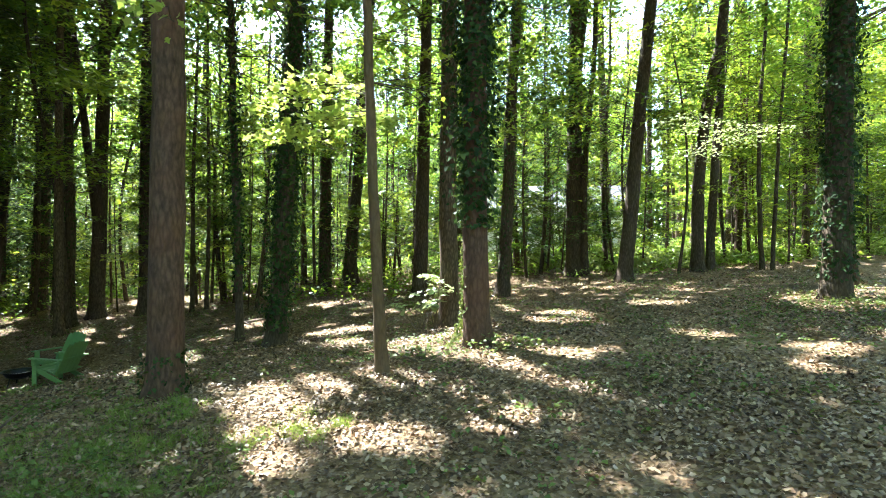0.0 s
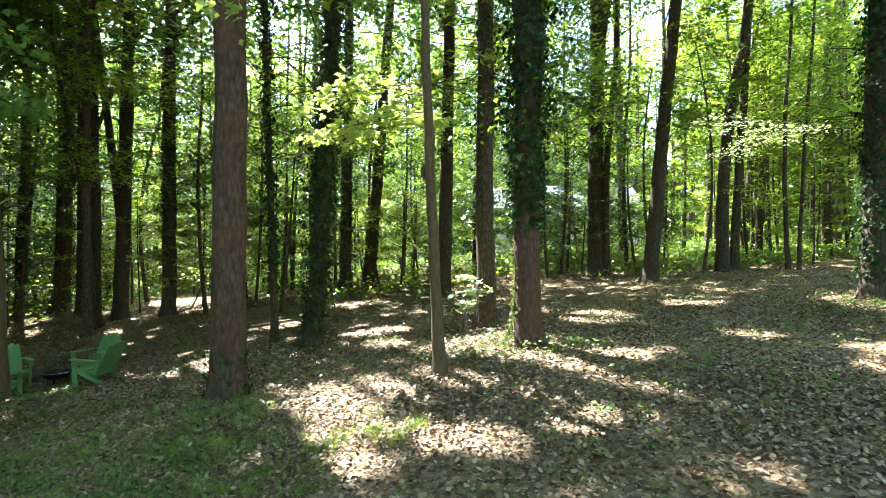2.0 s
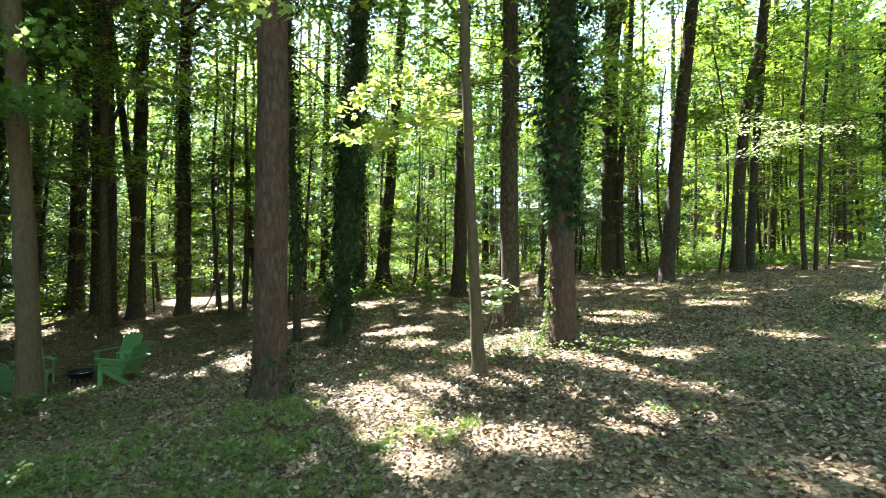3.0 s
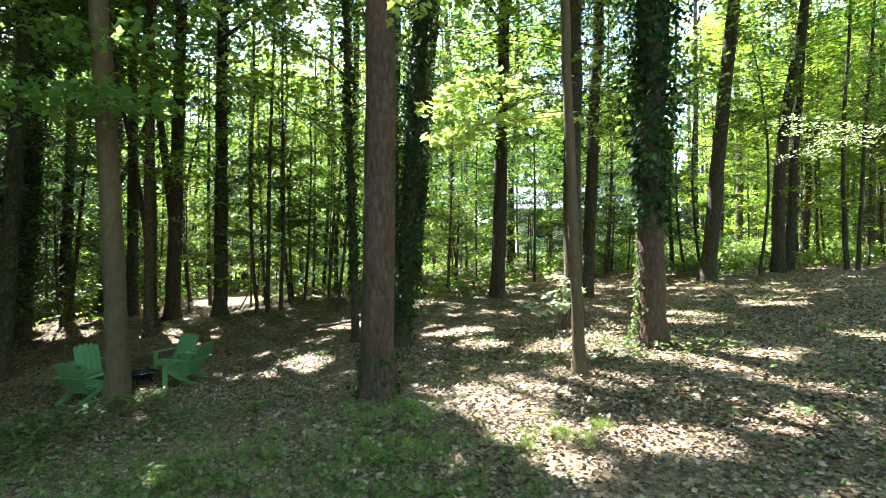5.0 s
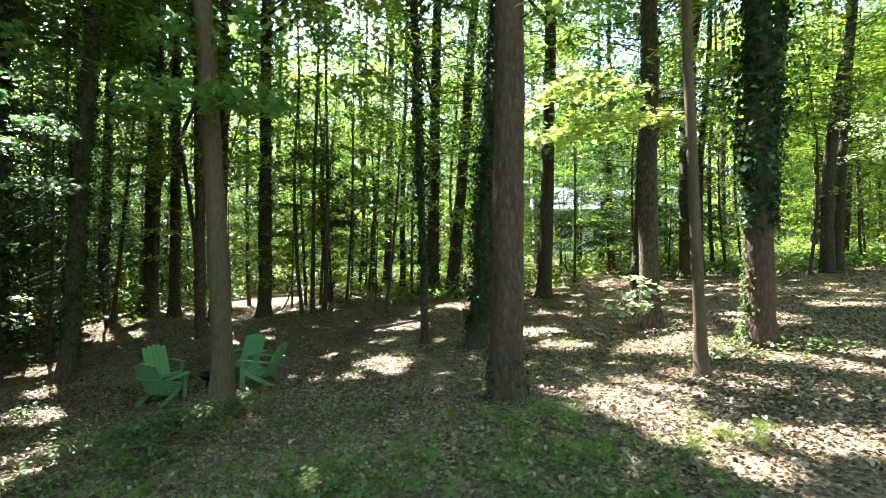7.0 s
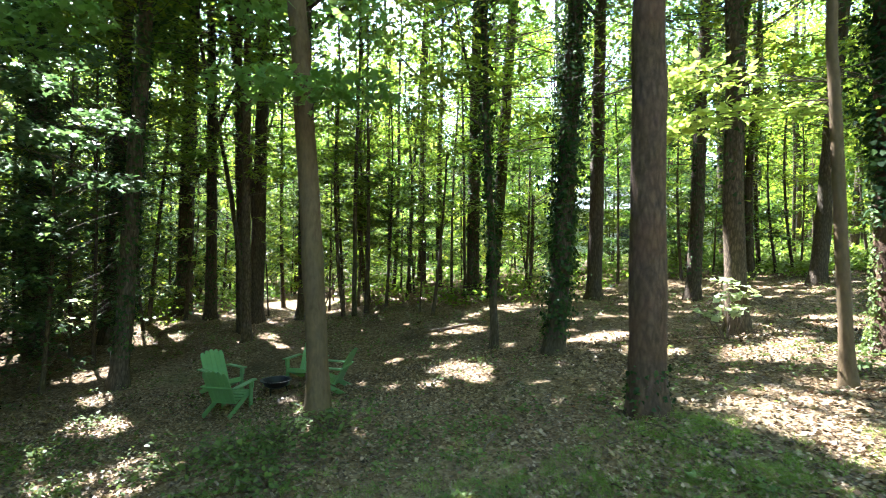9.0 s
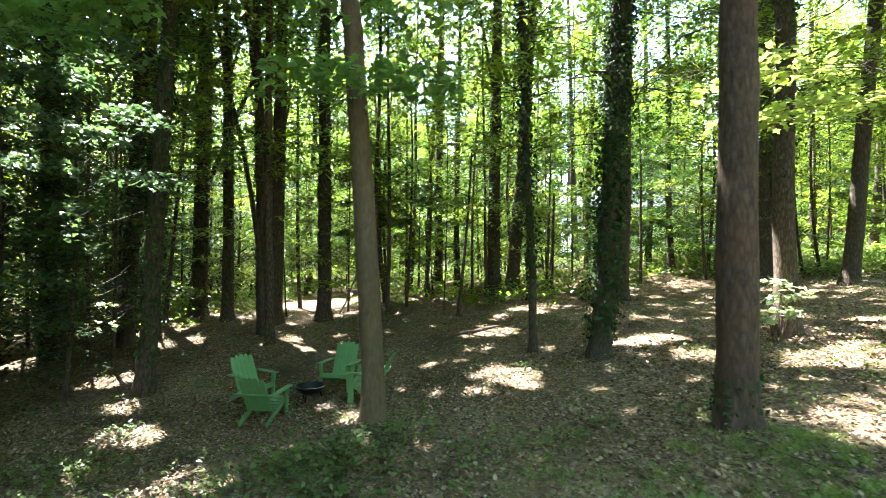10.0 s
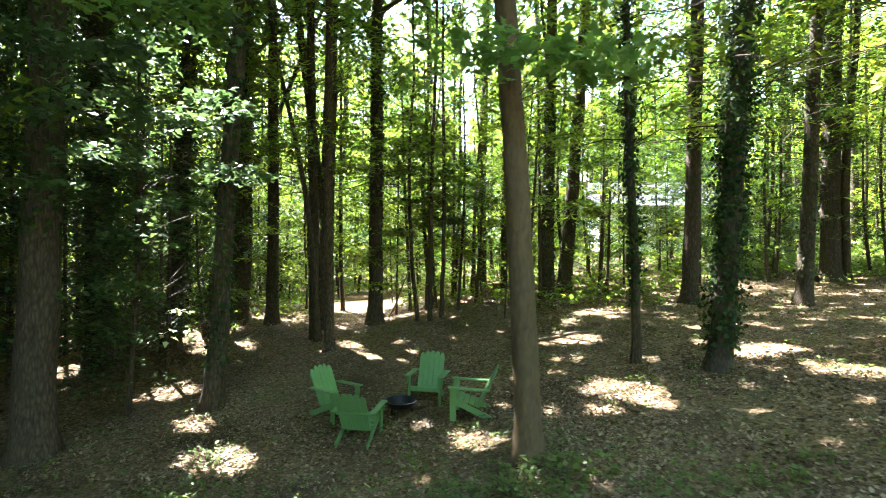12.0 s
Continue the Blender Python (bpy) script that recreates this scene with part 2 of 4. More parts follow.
def spaced(lo, hi, step, far):
    near = np.arange(lo, hi, step)
    out = [hi + step]
    while out[-1] < far:
        out.append(out[-1] + max(step, 0.16 * (out[-1] - hi)))
    back = [lo - step]
    while back[-1] > -far:
        back.append(back[-1] - max(step, 0.16 * (lo - back[-1])))
    return np.array(back[::-1] + near.tolist() + out)


def build_ground():
    xs, ys = spaced(-17, 11, 0.19, 900), spaced(1.5, 18, 0.19, 900)
    X, Y = np.meshgrid(xs, ys)
    r = np.random.default_rng(3)
    Z = gz(X, Y)
    near = np.exp(-np.maximum(np.hypot(X + 3, Y - 9) - 22, 0) / 8)
    wob = np.array([[noise.noise((x * 0.9, y * 0.9, 0)) * 0.035 + noise.noise((x * 3.1, y * 3.1, 4)) * 0.014 for x in xs] for y in ys])
    Z = Z + near * (wob + r.normal(0, 0.006, Z.shape))
    v = np.stack([X, Y, Z], -1).reshape(-1, 3)
    w, h = len(xs), len(ys)
    i = (np.arange(h - 1)[:, None] * w + np.arange(w - 1)[None]).ravel()
    me = quick_mesh("ground", v, np.stack([i, i + 1, i + w + 1, i + w], -1), M_GROUND)
    me.polygons.foreach_set("use_smooth", [True] * len(me.polygons))
    return tagged(new("ground", me), "forest floor of brown leaf litter and bare soil", "ground", kind="structure")


build_ground()

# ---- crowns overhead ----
# Floor patches to be sunlit (x, y, half width, half depth): leaves towards the sun are cut out of the crowns above
# them.
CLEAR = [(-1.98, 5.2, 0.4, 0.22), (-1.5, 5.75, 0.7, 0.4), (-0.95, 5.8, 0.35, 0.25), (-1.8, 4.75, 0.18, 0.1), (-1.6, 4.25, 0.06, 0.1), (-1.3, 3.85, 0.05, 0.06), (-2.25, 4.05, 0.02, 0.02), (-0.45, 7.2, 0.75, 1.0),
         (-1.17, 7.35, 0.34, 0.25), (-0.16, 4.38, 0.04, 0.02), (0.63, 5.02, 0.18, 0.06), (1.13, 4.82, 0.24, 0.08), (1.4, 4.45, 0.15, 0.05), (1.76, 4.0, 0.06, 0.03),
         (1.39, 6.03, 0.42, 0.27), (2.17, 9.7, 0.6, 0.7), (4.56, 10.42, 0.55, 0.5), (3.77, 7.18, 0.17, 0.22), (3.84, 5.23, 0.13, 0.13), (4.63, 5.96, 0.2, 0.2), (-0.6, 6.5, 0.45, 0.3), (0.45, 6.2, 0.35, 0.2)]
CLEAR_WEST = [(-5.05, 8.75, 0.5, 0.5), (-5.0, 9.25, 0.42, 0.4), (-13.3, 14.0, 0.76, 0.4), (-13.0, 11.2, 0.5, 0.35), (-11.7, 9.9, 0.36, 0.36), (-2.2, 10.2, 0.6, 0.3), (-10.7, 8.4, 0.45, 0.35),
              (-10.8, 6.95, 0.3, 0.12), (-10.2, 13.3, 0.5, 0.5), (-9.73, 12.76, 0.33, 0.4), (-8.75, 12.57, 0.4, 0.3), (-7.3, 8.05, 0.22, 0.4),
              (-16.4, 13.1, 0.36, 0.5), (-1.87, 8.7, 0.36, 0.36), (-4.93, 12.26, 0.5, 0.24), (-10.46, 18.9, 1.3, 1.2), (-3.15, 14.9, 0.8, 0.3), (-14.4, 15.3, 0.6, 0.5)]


def sun_foot(p):
    """Where the sun's ray through a place meets the floor."""
    q = p.copy()
    for _ in range(3):
        k = (p[:, 2] - gz(q[:, 0], q[:, 1])) / TO_SUN.z
        q = p - k[:, None] * np.array(TO_SUN)
    return q


# Sprays to be sunlit (x, y, z, radius): leaves between them and the sun are cut away too.
LIT = np.array([(-2.3, 7.06, 3.95, 0.65), (-1.72, 6.8, 3.44, 0.7), (-1.0, 6.6, 3.5, 0.45), (5.4, 10.8, 4.5, 0.9), (6.4, 10.9, 4.4, 0.9),
                (-11.2, 7.95, 3.4, 0.6), (-12.2, 8.2, 3.0, 0.4), (-0.1, 9.4, 1.2, 0.45), (-10.6, 8.3, 2.8, 0.5), (-11.9, 9.3, 0.5, 0.2), (0.2, 6.8, 1.1, 0.3), (0.2, 6.8, 2.0, 0.25)])
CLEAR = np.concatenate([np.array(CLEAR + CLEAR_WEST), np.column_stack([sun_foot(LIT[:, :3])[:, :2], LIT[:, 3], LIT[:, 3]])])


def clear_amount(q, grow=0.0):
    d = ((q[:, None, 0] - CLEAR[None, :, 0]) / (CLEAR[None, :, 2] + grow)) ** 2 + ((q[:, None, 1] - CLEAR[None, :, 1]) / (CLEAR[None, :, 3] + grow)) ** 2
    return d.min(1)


# Lanes between the crowns through which the sky shows (x where it starts, slope, half width, least rise, y of its start).
LANES = [(-1.2, 0.45, 0.034, 0.16, 0.0), (-1.2, 0.64, 0.016, 0.4, 0.0), (-7.6, 0.05, 0.016, 0.2, 1.5), (-5.7, 0.245, 0.012, 0.14, 0.7)]


def in_lane(p):
    hit = np.zeros(len(p), bool)
    for x0, slope, half, rise, y0 in LANES:
        y = np.maximum(p[:, 1] - y0, 0.1)
        ragged = 1 + 0.5 * np.sin(p[:, 2] * 1.7 + x0) + 0.3 * np.sin(p[:, 2] * 4.3)
        hit |= (p[:, 1] > 11) & (abs((p[:, 0] - x0) / y - slope) < half * ragged) & ((p[:, 2] - 1.6) / y > rise)
    return hit


def with_gaps(p, r):
    """The leaves left once holes are cut towards the sun for the lit patches, and for the sky lanes between the crowns.
    """
    p = p[~in_lane(p) | (r.uniform(size=len(p)) < 0.16)]
    q = sun_foot(p)
    wave = 0.35 * np.sin(q[:, 0] * 4.1 + 1.3 * np.sin(q[:, 1] * 3.3)) * np.sin(q[:, 1] * 4.7 + q[:, 0]) + 0.2 * np.sin(q[:, 0] * 13 + q[:, 1] * 5) * np.sin(q[:, 1] * 11)
    high = p[:, 2] > q[:, 2] + 1.2
    cell = np.floor(q[:, :2] / 0.6)                # small holes cut for flecks of sun, here and there
    chance = np.modf(np.abs(np.sin(cell[:, 0] * 12.9898 + cell[:, 1] * 78.233) * 43758.5453))[0]
    shift = np.stack([np.modf(chance * 37.0)[0], np.modf(chance * 91.0)[0]], 1) * 0.5 + 0.25
    fleck = (chance < np.interp(q[:, 0], [-9, -7, -3, -1.5], [0.08, 0.18, 0.24, 0.4])) & (np.hypot(*((q[:, :2] / 0.6 - cell - shift) * 0.6).T) < 0.15 + 0.17 * np.modf(chance * 53.0)[0] + 0.1 * wave)
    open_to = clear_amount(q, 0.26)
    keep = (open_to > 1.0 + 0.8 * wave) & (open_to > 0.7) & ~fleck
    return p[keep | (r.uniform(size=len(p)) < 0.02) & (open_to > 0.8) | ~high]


def spray(centre, radius, count, r, flat=0.16, droop=0.25):
    """Leaf places of flat, layered sprays round the centres."""
    n = len(centre)
    a = r.uniform(0, 2 * math.pi, (n, count))
    d = np.sqrt(r.uniform(0, 1, (n, count))) * radius[:, None]
    z = r.normal(0, 1, (n, count)) * flat * radius[:, None] - droop * d * d / np.maximum(radius[:, None], 0.1)
    p = centre[:, None] + np.stack([d * np.cos(a), d * np.sin(a), z], -1)
    return p.reshape(-1, 3)


def facing(n, r, spread=0.55):
    v = r.normal(0, spread, (n, 3))
    v[:, 2] = 1.0
    return v


# ---- trees ----
ALL_TREES = []
BARKS = {"pine": M_PINE, "grey": M_GREYBARK, "smooth": M_SMOOTH, "dark": M_DARKBARK}


def trunk_line(x, y, height, lean, bow, seed, lean_y=0.0):
    r = np.random.default_rng(seed)
    h = np.concatenate([[-0.25, 0.0, 0.08, 0.2, 0.4, 0.7], np.arange(1.1, height, 0.45)])
    wob = np.cumsum(r.normal(0, 0.008 * min(1, height / 12), (len(h), 2)), 0)
    z0 = float(gz(x, y))
    px = x + lean * h + bow * np.sin(np.clip(h / 7, 0, 1) * math.pi) + wob[:, 0]
    py = y + lean_y * h + wob[:, 1]
    return h, np.stack([px, py, z0 + h], 1)


def make_trunk(x, y, diam, height, lean=0.0, bow=0.0, bark="dark", seed=0, flare=0.45, sides=14):
    h, line = trunk_line(x, y, height, lean, bow, seed)
    rad = diam / 2 * (1.06 - 0.62 * np.clip(h, 0, None) / height) * (1 + flare * np.exp(-np.clip(h, 0, None) / 0.22))
    v, f = tube(line, rad, sides, 0.035, seed)
    return h, line, rad, v, f


def ivy_on(line, rad, h, low, high, count, seed, bulge=0.12, size=0.085):
    r = np.random.default_rng(seed)
    hh = low + (high - low) * r.uniform(0, 1, count) ** 0.85
    a = r.uniform(0, 2 * math.pi, count)
    c = np.stack([np.interp(hh, h, line[:, k]) for k in range(3)], 1)
    grow = np.interp(hh, [low, low + 1.2, high], [0.25, 1, 1])
    lump = 0.6 + 0.5 * np.sin(hh * 3.1 + seed) * np.sin(a * 2 + hh)
    d = np.interp(hh, h, rad) + bulge * grow * np.abs(r.normal(0.35, 0.5, count)) * lump
    out = np.stack([np.cos(a), np.sin(a), 0 * a], 1)
    nrm = out + r.normal(0, 0.45, (count, 3)) + np.array([0, 0, 0.35])
    return leaves("ivy", c + out * d[:, None], nrm, r.uniform(0.6, 1.3, count) * size * 1.15, M_IVY, IVYLEAF, seed)


def tree(kind, label, x, y, diam, height, lean=0.0, bow=0.0, bark="dark", seed=0, ivy=None, fork=None, category="tree", group="", flare=0.45):
    root = tagged(new(kind), label, category, group)
    h, line, rad, v, f = make_trunk(x, y, diam, height, lean, bow, bark, seed, flare)
    part("trunk", mesh_of("trunk", v, f, BARKS[bark], True), None, root)
    r = np.random.default_rng(seed + 500)
    if fork:                                   # a second stem that leaves the trunk
        at, off, dia = fork
        i = int(np.argmin(abs(h - at)))
        hh = np.linspace(0, height - at - 1, 16)
        fl = line[i] + np.stack([off * hh, 0.1 * off * hh, hh], 1)
        part("limb", mesh_of("limb", *tube(fl, dia / 2 * (1 - 0.6 * hh / hh[-1]), 10, 0.04, seed), BARKS[bark], True), None, root)
    if ivy:
        low, high, count, bulge = ivy
        part("ivy", ivy_on(line, rad, h, low, min(high, height - 0.5), int(count * 1.35), seed, bulge, 0.05 if high < 1 else 0.07), None, root, "dark green climbing ivy")
    ALL_TREES.append((root, h, line, rad, bark))
    return root


PINE = "tall pine with reddish brown plated bark"
IVYT = "tall tree trunk wrapped in dark green ivy"
DARK = "tall dark barked forest tree in backlight"
MAPLE = "slender young maple with smooth tan bark"
#     kind, label, x, y, diameter, height, lean, bow, bark, seed, ivy(low, high, leaves, bulge), fork(at, slope, diameter)
tree("pine_tree", PINE + " and ivy round its foot", -3.22, 5.6, 0.36, 20, 0.010, 0, "pine", 1, (0.0, 0.5, 115, 0.14), flare=0.25)
tree("maple_tree", MAPLE, -0.80, 6.03, 0.135, 11, -0.041, -0.05, "smooth", 2, flare=0.55)
tree("ivy_tree", "tall tree wrapped in dark ivy above a bare brown foot", 0.42, 6.80, 0.34, 19, -0.013, 0, "pine", 3, (1.6, 15, 11000, 0.4), flare=0.3)
tree("tree", "tall straight tree with warm brown bark", 0.08, 9.55, 0.35, 19, 0.0, 0, "grey", 4, (2.2, 7, 300, 0.10))
tree("tree", DARK, -0.80, 15.3, 0.42, 20, 0.029, 0, "dark", 5)
tree("tree", DARK + ", forked above", 4.40, 16.8, 0.54, 20, 0.004, 0, "dark", 6, (1.0, 9, 500, 0.1), (6.5, 0.12, 0.3))
tree("tree", DARK + ", leaning", 5.22, 14.4, 0.40, 20, 0.105, 0, "dark", 7)
tree("tree", DARK + ", leaning", 7.62, 14.8, 0.34, 18, 0.105, -0.25, "dark", 8)
tree("tree", DARK, 8.05, 15.0, 0.24, 17, 0.07, 0, "dark", 9)
tree("ivy_tree", IVYT, 7.12, 9.0, 0.44, 19, 0.019, 0, "dark", 10, (0.3, 13, 6500, 0.26), flare=0.25)
tree("ivy_tree", IVYT, -3.30, 9.5, 0.33, 19, 0.058, 0, "dark", 11, (0.25, 13, 7500, 0.32))
tree("tree", DARK + ", one of a close pair", -4.30, 17.5, 0.42, 20, 0.010, 0, "dark", 12, (0.3, 6, 900, 0.16))
tree("tree", DARK + ", one of a close pair", -3.62, 18.2, 0.44, 20, 0.070, 0, "dark", 13, (0.2, 3, 300, 0.1))
tree("tree", DARK, -9.62, 15.8, 0.40, 20, -0.004, 0, "dark", 14, (2.5, 10, 900, 0.16))
tree("tree", DARK + ", forked low", -11.05, 15.6, 0.42, 19, 0.020, 0, "dark", 15, None, (2.6, -0.13, 0.26))
tree("tree", "slim tree with sunlit edge beside a dark one", -10.38, 13.2, 0.22, 17, -0.008, 0, "grey", 16)
tree("tree", DARK, -11.0, 14.5, 0.26, 18, -0.015, 0, "dark", 17, (0.5, 9, 500, 0.1))
tree("tree", DARK + ", with a rising side limb", -14.0, 16.9, 0.50, 20, 0.020, 0, "dark", 18, (0.2, 9, 1500, 0.2), (3.9, 0.4, 0.16))
tree("tree", "thin leaning tree curving up to the light", -10.9, 14.2, 0.14, 13, -0.15, 0.25, "dark", 33)
tree("ivy_tree", IVYT, -14.55, 14.1, 0.40, 19, 0.061, 0, "dark", 19, (0.3, 9, 2400, 0.22))
tree("ivy_tree", IVYT, -15.7, 13.1, 0.50, 18, 0.0, 0, "dark", 20, (0.1, 10, 4200, 0.34))
tree("tree", "thick dark reddish trunk in deep shade", -13.70, 8.85, 0.52, 20, 0.019, 0, "dark", 21, (3.2, 9, 1500, 0.25))
tree("tree", DARK + ", leaning", -11.8, 10.4, 0.32, 18, 0.059, 0, "dark", 22, (0.6, 9, 1500, 0.12))
tree("maple_tree", "leaning smooth barked maple with low leafy branches", -6.88, 6.72, 0.27, 15, -0.063, 0.05, "smooth", 23, flare=0.5)
tree("ivy_tree", "thin trunk covered in dark ivy", -4.30, 10.3, 0.15, 16, -0.035, 0, "dark", 24, (1.0, 13, 2500, 0.22))
tree("tree", DARK, 1.65, 14.3, 0.36, 19, 0.042, 0, "dark", 25, (0.5, 8, 500, 0.1))
tree("tree", DARK, -6.2, 20.2, 0.32, 19, 0.008, 0, "dark", 26)
tree("tree", DARK, 15.9, 21.4, 0.50, 20, 0.011, 0, "dark", 27)
tree("tree", DARK, -12.7, 16.2, 0.34, 18, -0.01, 0, "dark", 28, (0.2, 8, 700, 0.15))
tree("tree", DARK, -16.3, 18.0, 0.36, 18, 0.02, 0, "dark", 29, (0.2, 8, 700, 0.15))
tree("tree", DARK, 12.6, 22.0, 0.34, 19, 0.05, 0.1, "dark", 30)
tree("tree", DARK, 13.5, 18.5, 0.24, 17, 0.0, 0, "grey", 31)
tree("tree", DARK, 14.6, 19.3, 0.22, 17, 0.01, 0, "grey", 32)


def by_house(x, y):
    return abs(x - 7.0) < 6.5 and abs(y - 34.0) < 5.0


def far_trees():
    r = np.random.default_rng(40)
    spots = []
    while len(spots) < 60:
        y = r.uniform(20, 52)
        x = r.uniform(-6 - y * 0.95, 1 + y * 0.95)
        near = [math.hypot(x - a, y - b) for a, b in spots] + [math.hypot(x - l[2][1][0], y - l[2][1][1]) for l in ALL_TREES[:33]]
        if min(near) > 1.7 and not by_house(x, y):
            spots.append((x, y))
            tree("tree", "distant forest tree against bright leaves", x, y, r.uniform(0.14, 0.42), r.uniform(15, 21), r.normal(0, 0.03), r.normal(0, 0.1),
                 "dark" if r.uniform() < 0.7 else "grey", 100 + len(spots), group="distant trees")


far_trees()


# ---- canopy: leaf clusters shared out to the nearest crown ----
def canopy():
    r = np.random.default_rng(11)
    # Mostly unseen overhead leaves, added to shade the floor, denser in the west.
    near, wide, west = 10500, 9500, 5200
    foot = np.concatenate([np.stack([r.uniform(-21, 13, near), r.uniform(-5, 15.5, near)], 1),
                           np.stack([r.uniform(-44, 34, wide), r.uniform(-26, 46, wide)], 1),
                           np.stack([r.uniform(-32, -9.0, west), r.uniform(-16, 13, west)], 1)])
    limit = np.interp(foot[:, 0], [-9, -3, 4], [14.0, 12.0, 10.5])
    inner = (abs(foot[:, 0] + 4) < 17) & (foot[:, 1] > -5) & (foot[:, 1] < 15.5)
    back = foot[:, 1] > limit
    ok = ~back | (r.uniform(size=len(foot)) < np.where(foot[:, 1] < limit + 4, 0.26, np.where(foot[:, 0] < -5, 0.05, 0.16)))
    ok &= ~(inner & (np.arange(len(foot)) >= near) & (np.arange(len(foot)) < near + wide))
    foot = foot[ok]
    up = r.uniform(9.5, 18, len(foot)) / TO_SUN.z
    c = np.column_stack([foot, gz(foot[:, 0], foot[:, 1])]) + up[:, None] * np.array(TO_SUN)
    feet = np.array([t[2][1] for t in ALL_TREES])
    owner = ((c[:, None, :2] - feet[None, :, :2]) ** 2).sum(2).argmin(1)
    for i, (root, h, line, rad, bark) in enumerate(ALL_TREES):
        mine = c[owner == i]
        if len(mine) == 0:
            mine = line[-1][None] + np.array([[0, 0, 0.2]])
        p = spray(mine, r.uniform(0.55, 1.0, len(mine)), 18, r, 0.3)
        if i >= 33:                                # loose sunlit crowns of the distant trees
            k = 78 if line[1][0] > -4 else 46
            hh = r.uniform(9.0 if line[1][0] < -4 else 6.0 if line[1][1] > 26 else 8.5, h[-1], k)
            a, d = r.uniform(0, 2 * math.pi, k), 2.6 * np.sqrt(r.uniform(0.05, 1, k))
            e = np.stack([np.interp(hh, h, line[:, q]) for q in range(3)], 1) + np.stack([d * np.cos(a), d * np.sin(a), 0 * d], 1)
            p = np.concatenate([p, spray(e, r.uniform(0.6, 1.1, k), 80, r, 0.09)])
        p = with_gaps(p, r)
        part("crown", leaves("crown", p, facing(len(p), r, 0.6), r.uniform(0.28, 0.42, len(p)) * (0.92 if i < 33 else 0.48 if line[1][1] < 27 else 0.6), M_CANOPY if i < 33 else M_UNDER, DIAMOND if i < 33 else SLIVER, i), None, root, "green leafy crown")
        twigs = []
        for k, m in enumerate(mine[: 7 if i < 33 else 3]):
            at = min(max(m[2] - line[1][2] - r.uniform(1.0, 3.0), 6.0), h[-1] - 0.4)
            s = np.array([np.interp(at, h, line[:, a]) for a in range(3)])
            t = np.linspace(0, 1, 6)[:, None]
            pth = s + (m - s) * t + np.array([0, 0, 0.5]) * (t * (1 - t))
            base = float(np.interp(at, h, rad)) * 0.45
            part("limb", mesh_of("limb", *tube(pth, np.linspace(base, 0.012, 6), 6, 0.05, k), BARKS[bark], True), None, root)


canopy()


def low_boughs():
    """Leafy lower branches of the near stand, over the heads of the saplings."""
    r = np.random.default_rng(51)
    for i, (root, h, line, rad, bark) in enumerate(ALL_TREES[:33]):
        if line[1][1] < 9.4:
            continue
        n = 76 if line[1][0] > -6 else 34
        hh = r.uniform(4.2, 11.5, n)
        a = r.uniform(0, 2 * math.pi, n)
        d = r.uniform(0.7, 3.8, n)
        s = np.stack([np.interp(hh - 0.5, h, line[:, k]) for k in range(3)], 1)
        c = s + np.stack([d * np.cos(a), d * np.sin(a), 0.5 + 0 * d], 1)
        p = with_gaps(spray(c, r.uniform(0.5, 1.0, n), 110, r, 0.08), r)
        # Every fourth tree takes the darker leaf, coloured as if in shade.
        part("bough_leaves", leaves("bough_leaves", p, facing(len(p), r, 0.45), r.uniform(0.12, 0.19, len(p)), M_SHADED_UNDER if i % 4 == 1 else M_UNDER, SLIVER, 700 + i), None, root)
        u = np.linspace(0, 1, 6)[:, None]
        tw = [tube(b + (e - b) * u + r.normal(0, 0.09, (6, 3)) * np.sin(math.pi * u), np.linspace(0.013, 0.004, 6), 3, 0, 0, False) for b, e in zip(s, c)]
        part("bough", mesh_of("bough", *joined(tw), BARKS[bark]), None, root)["kind"] = "stuff"


low_boughs()


# ---- understory: saplings with layered sprays ----
def sapling(x, y, height, diam, n_spray, low, seed, mat=M_UNDER, per=70, size=(0.075, 0.13), reach=2.2, label="", lean=0.0, shape=DIAMOND, rad=(0.45, 0.95)):
    r = np.random.default_rng(seed)
    root = tagged(new("sapling"), label or "young understory tree with layered sunlit green leaves", "sapling", "understory saplings")
    h, line, rd, v, f = make_trunk(x, y, diam, height, lean, r.normal(0, 0.15), "dark", seed, 0.2, 7)
    part("trunk", mesh_of("trunk", v, f, M_DARKBARK if seed % 3 else M_GREYBARK, True), None, root)
    hh = low + (height - low) * r.uniform(0, 1, n_spray)
    a = r.uniform(0, 2 * math.pi, n_spray)
    d = reach * np.sqrt(r.uniform(0.02, 1, n_spray)) * np.interp(hh / height, [0, 0.5, 1], [0.8, 1, 0.55])
    base = np.stack([np.interp(hh, h, line[:, k]) for k in range(3)], 1)
    c = base + np.stack([d * np.cos(a), d * np.sin(a), 0.25 * d], 1)
    c[:, 2] = np.maximum(c[:, 2], gz(c[:, 0], c[:, 1]) + 0.25)
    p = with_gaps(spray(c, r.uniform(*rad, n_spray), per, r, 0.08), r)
    part("crown", leaves("crown", p, facing(len(p), r, 0.38), r.uniform(*size, len(p)), mat, shape, seed), None, root)
    tw = []
    for b, e in zip(base, c):
        b = b - np.array([0, 0, 0.25])
        t = np.linspace(0, 1, 3)[:, None]
        tw.append(tube(b + (e - b) * t + np.array([0, 0, 0.12]) * t * (1 - t), np.linspace(max(0.006, diam * 0.12), 0.004, 3), 3, 0, 0, False))
    part("twigwork", mesh_of("twigwork", *joined(tw), M_DARKBARK), None, root)["kind"] = "stuff"
    return root


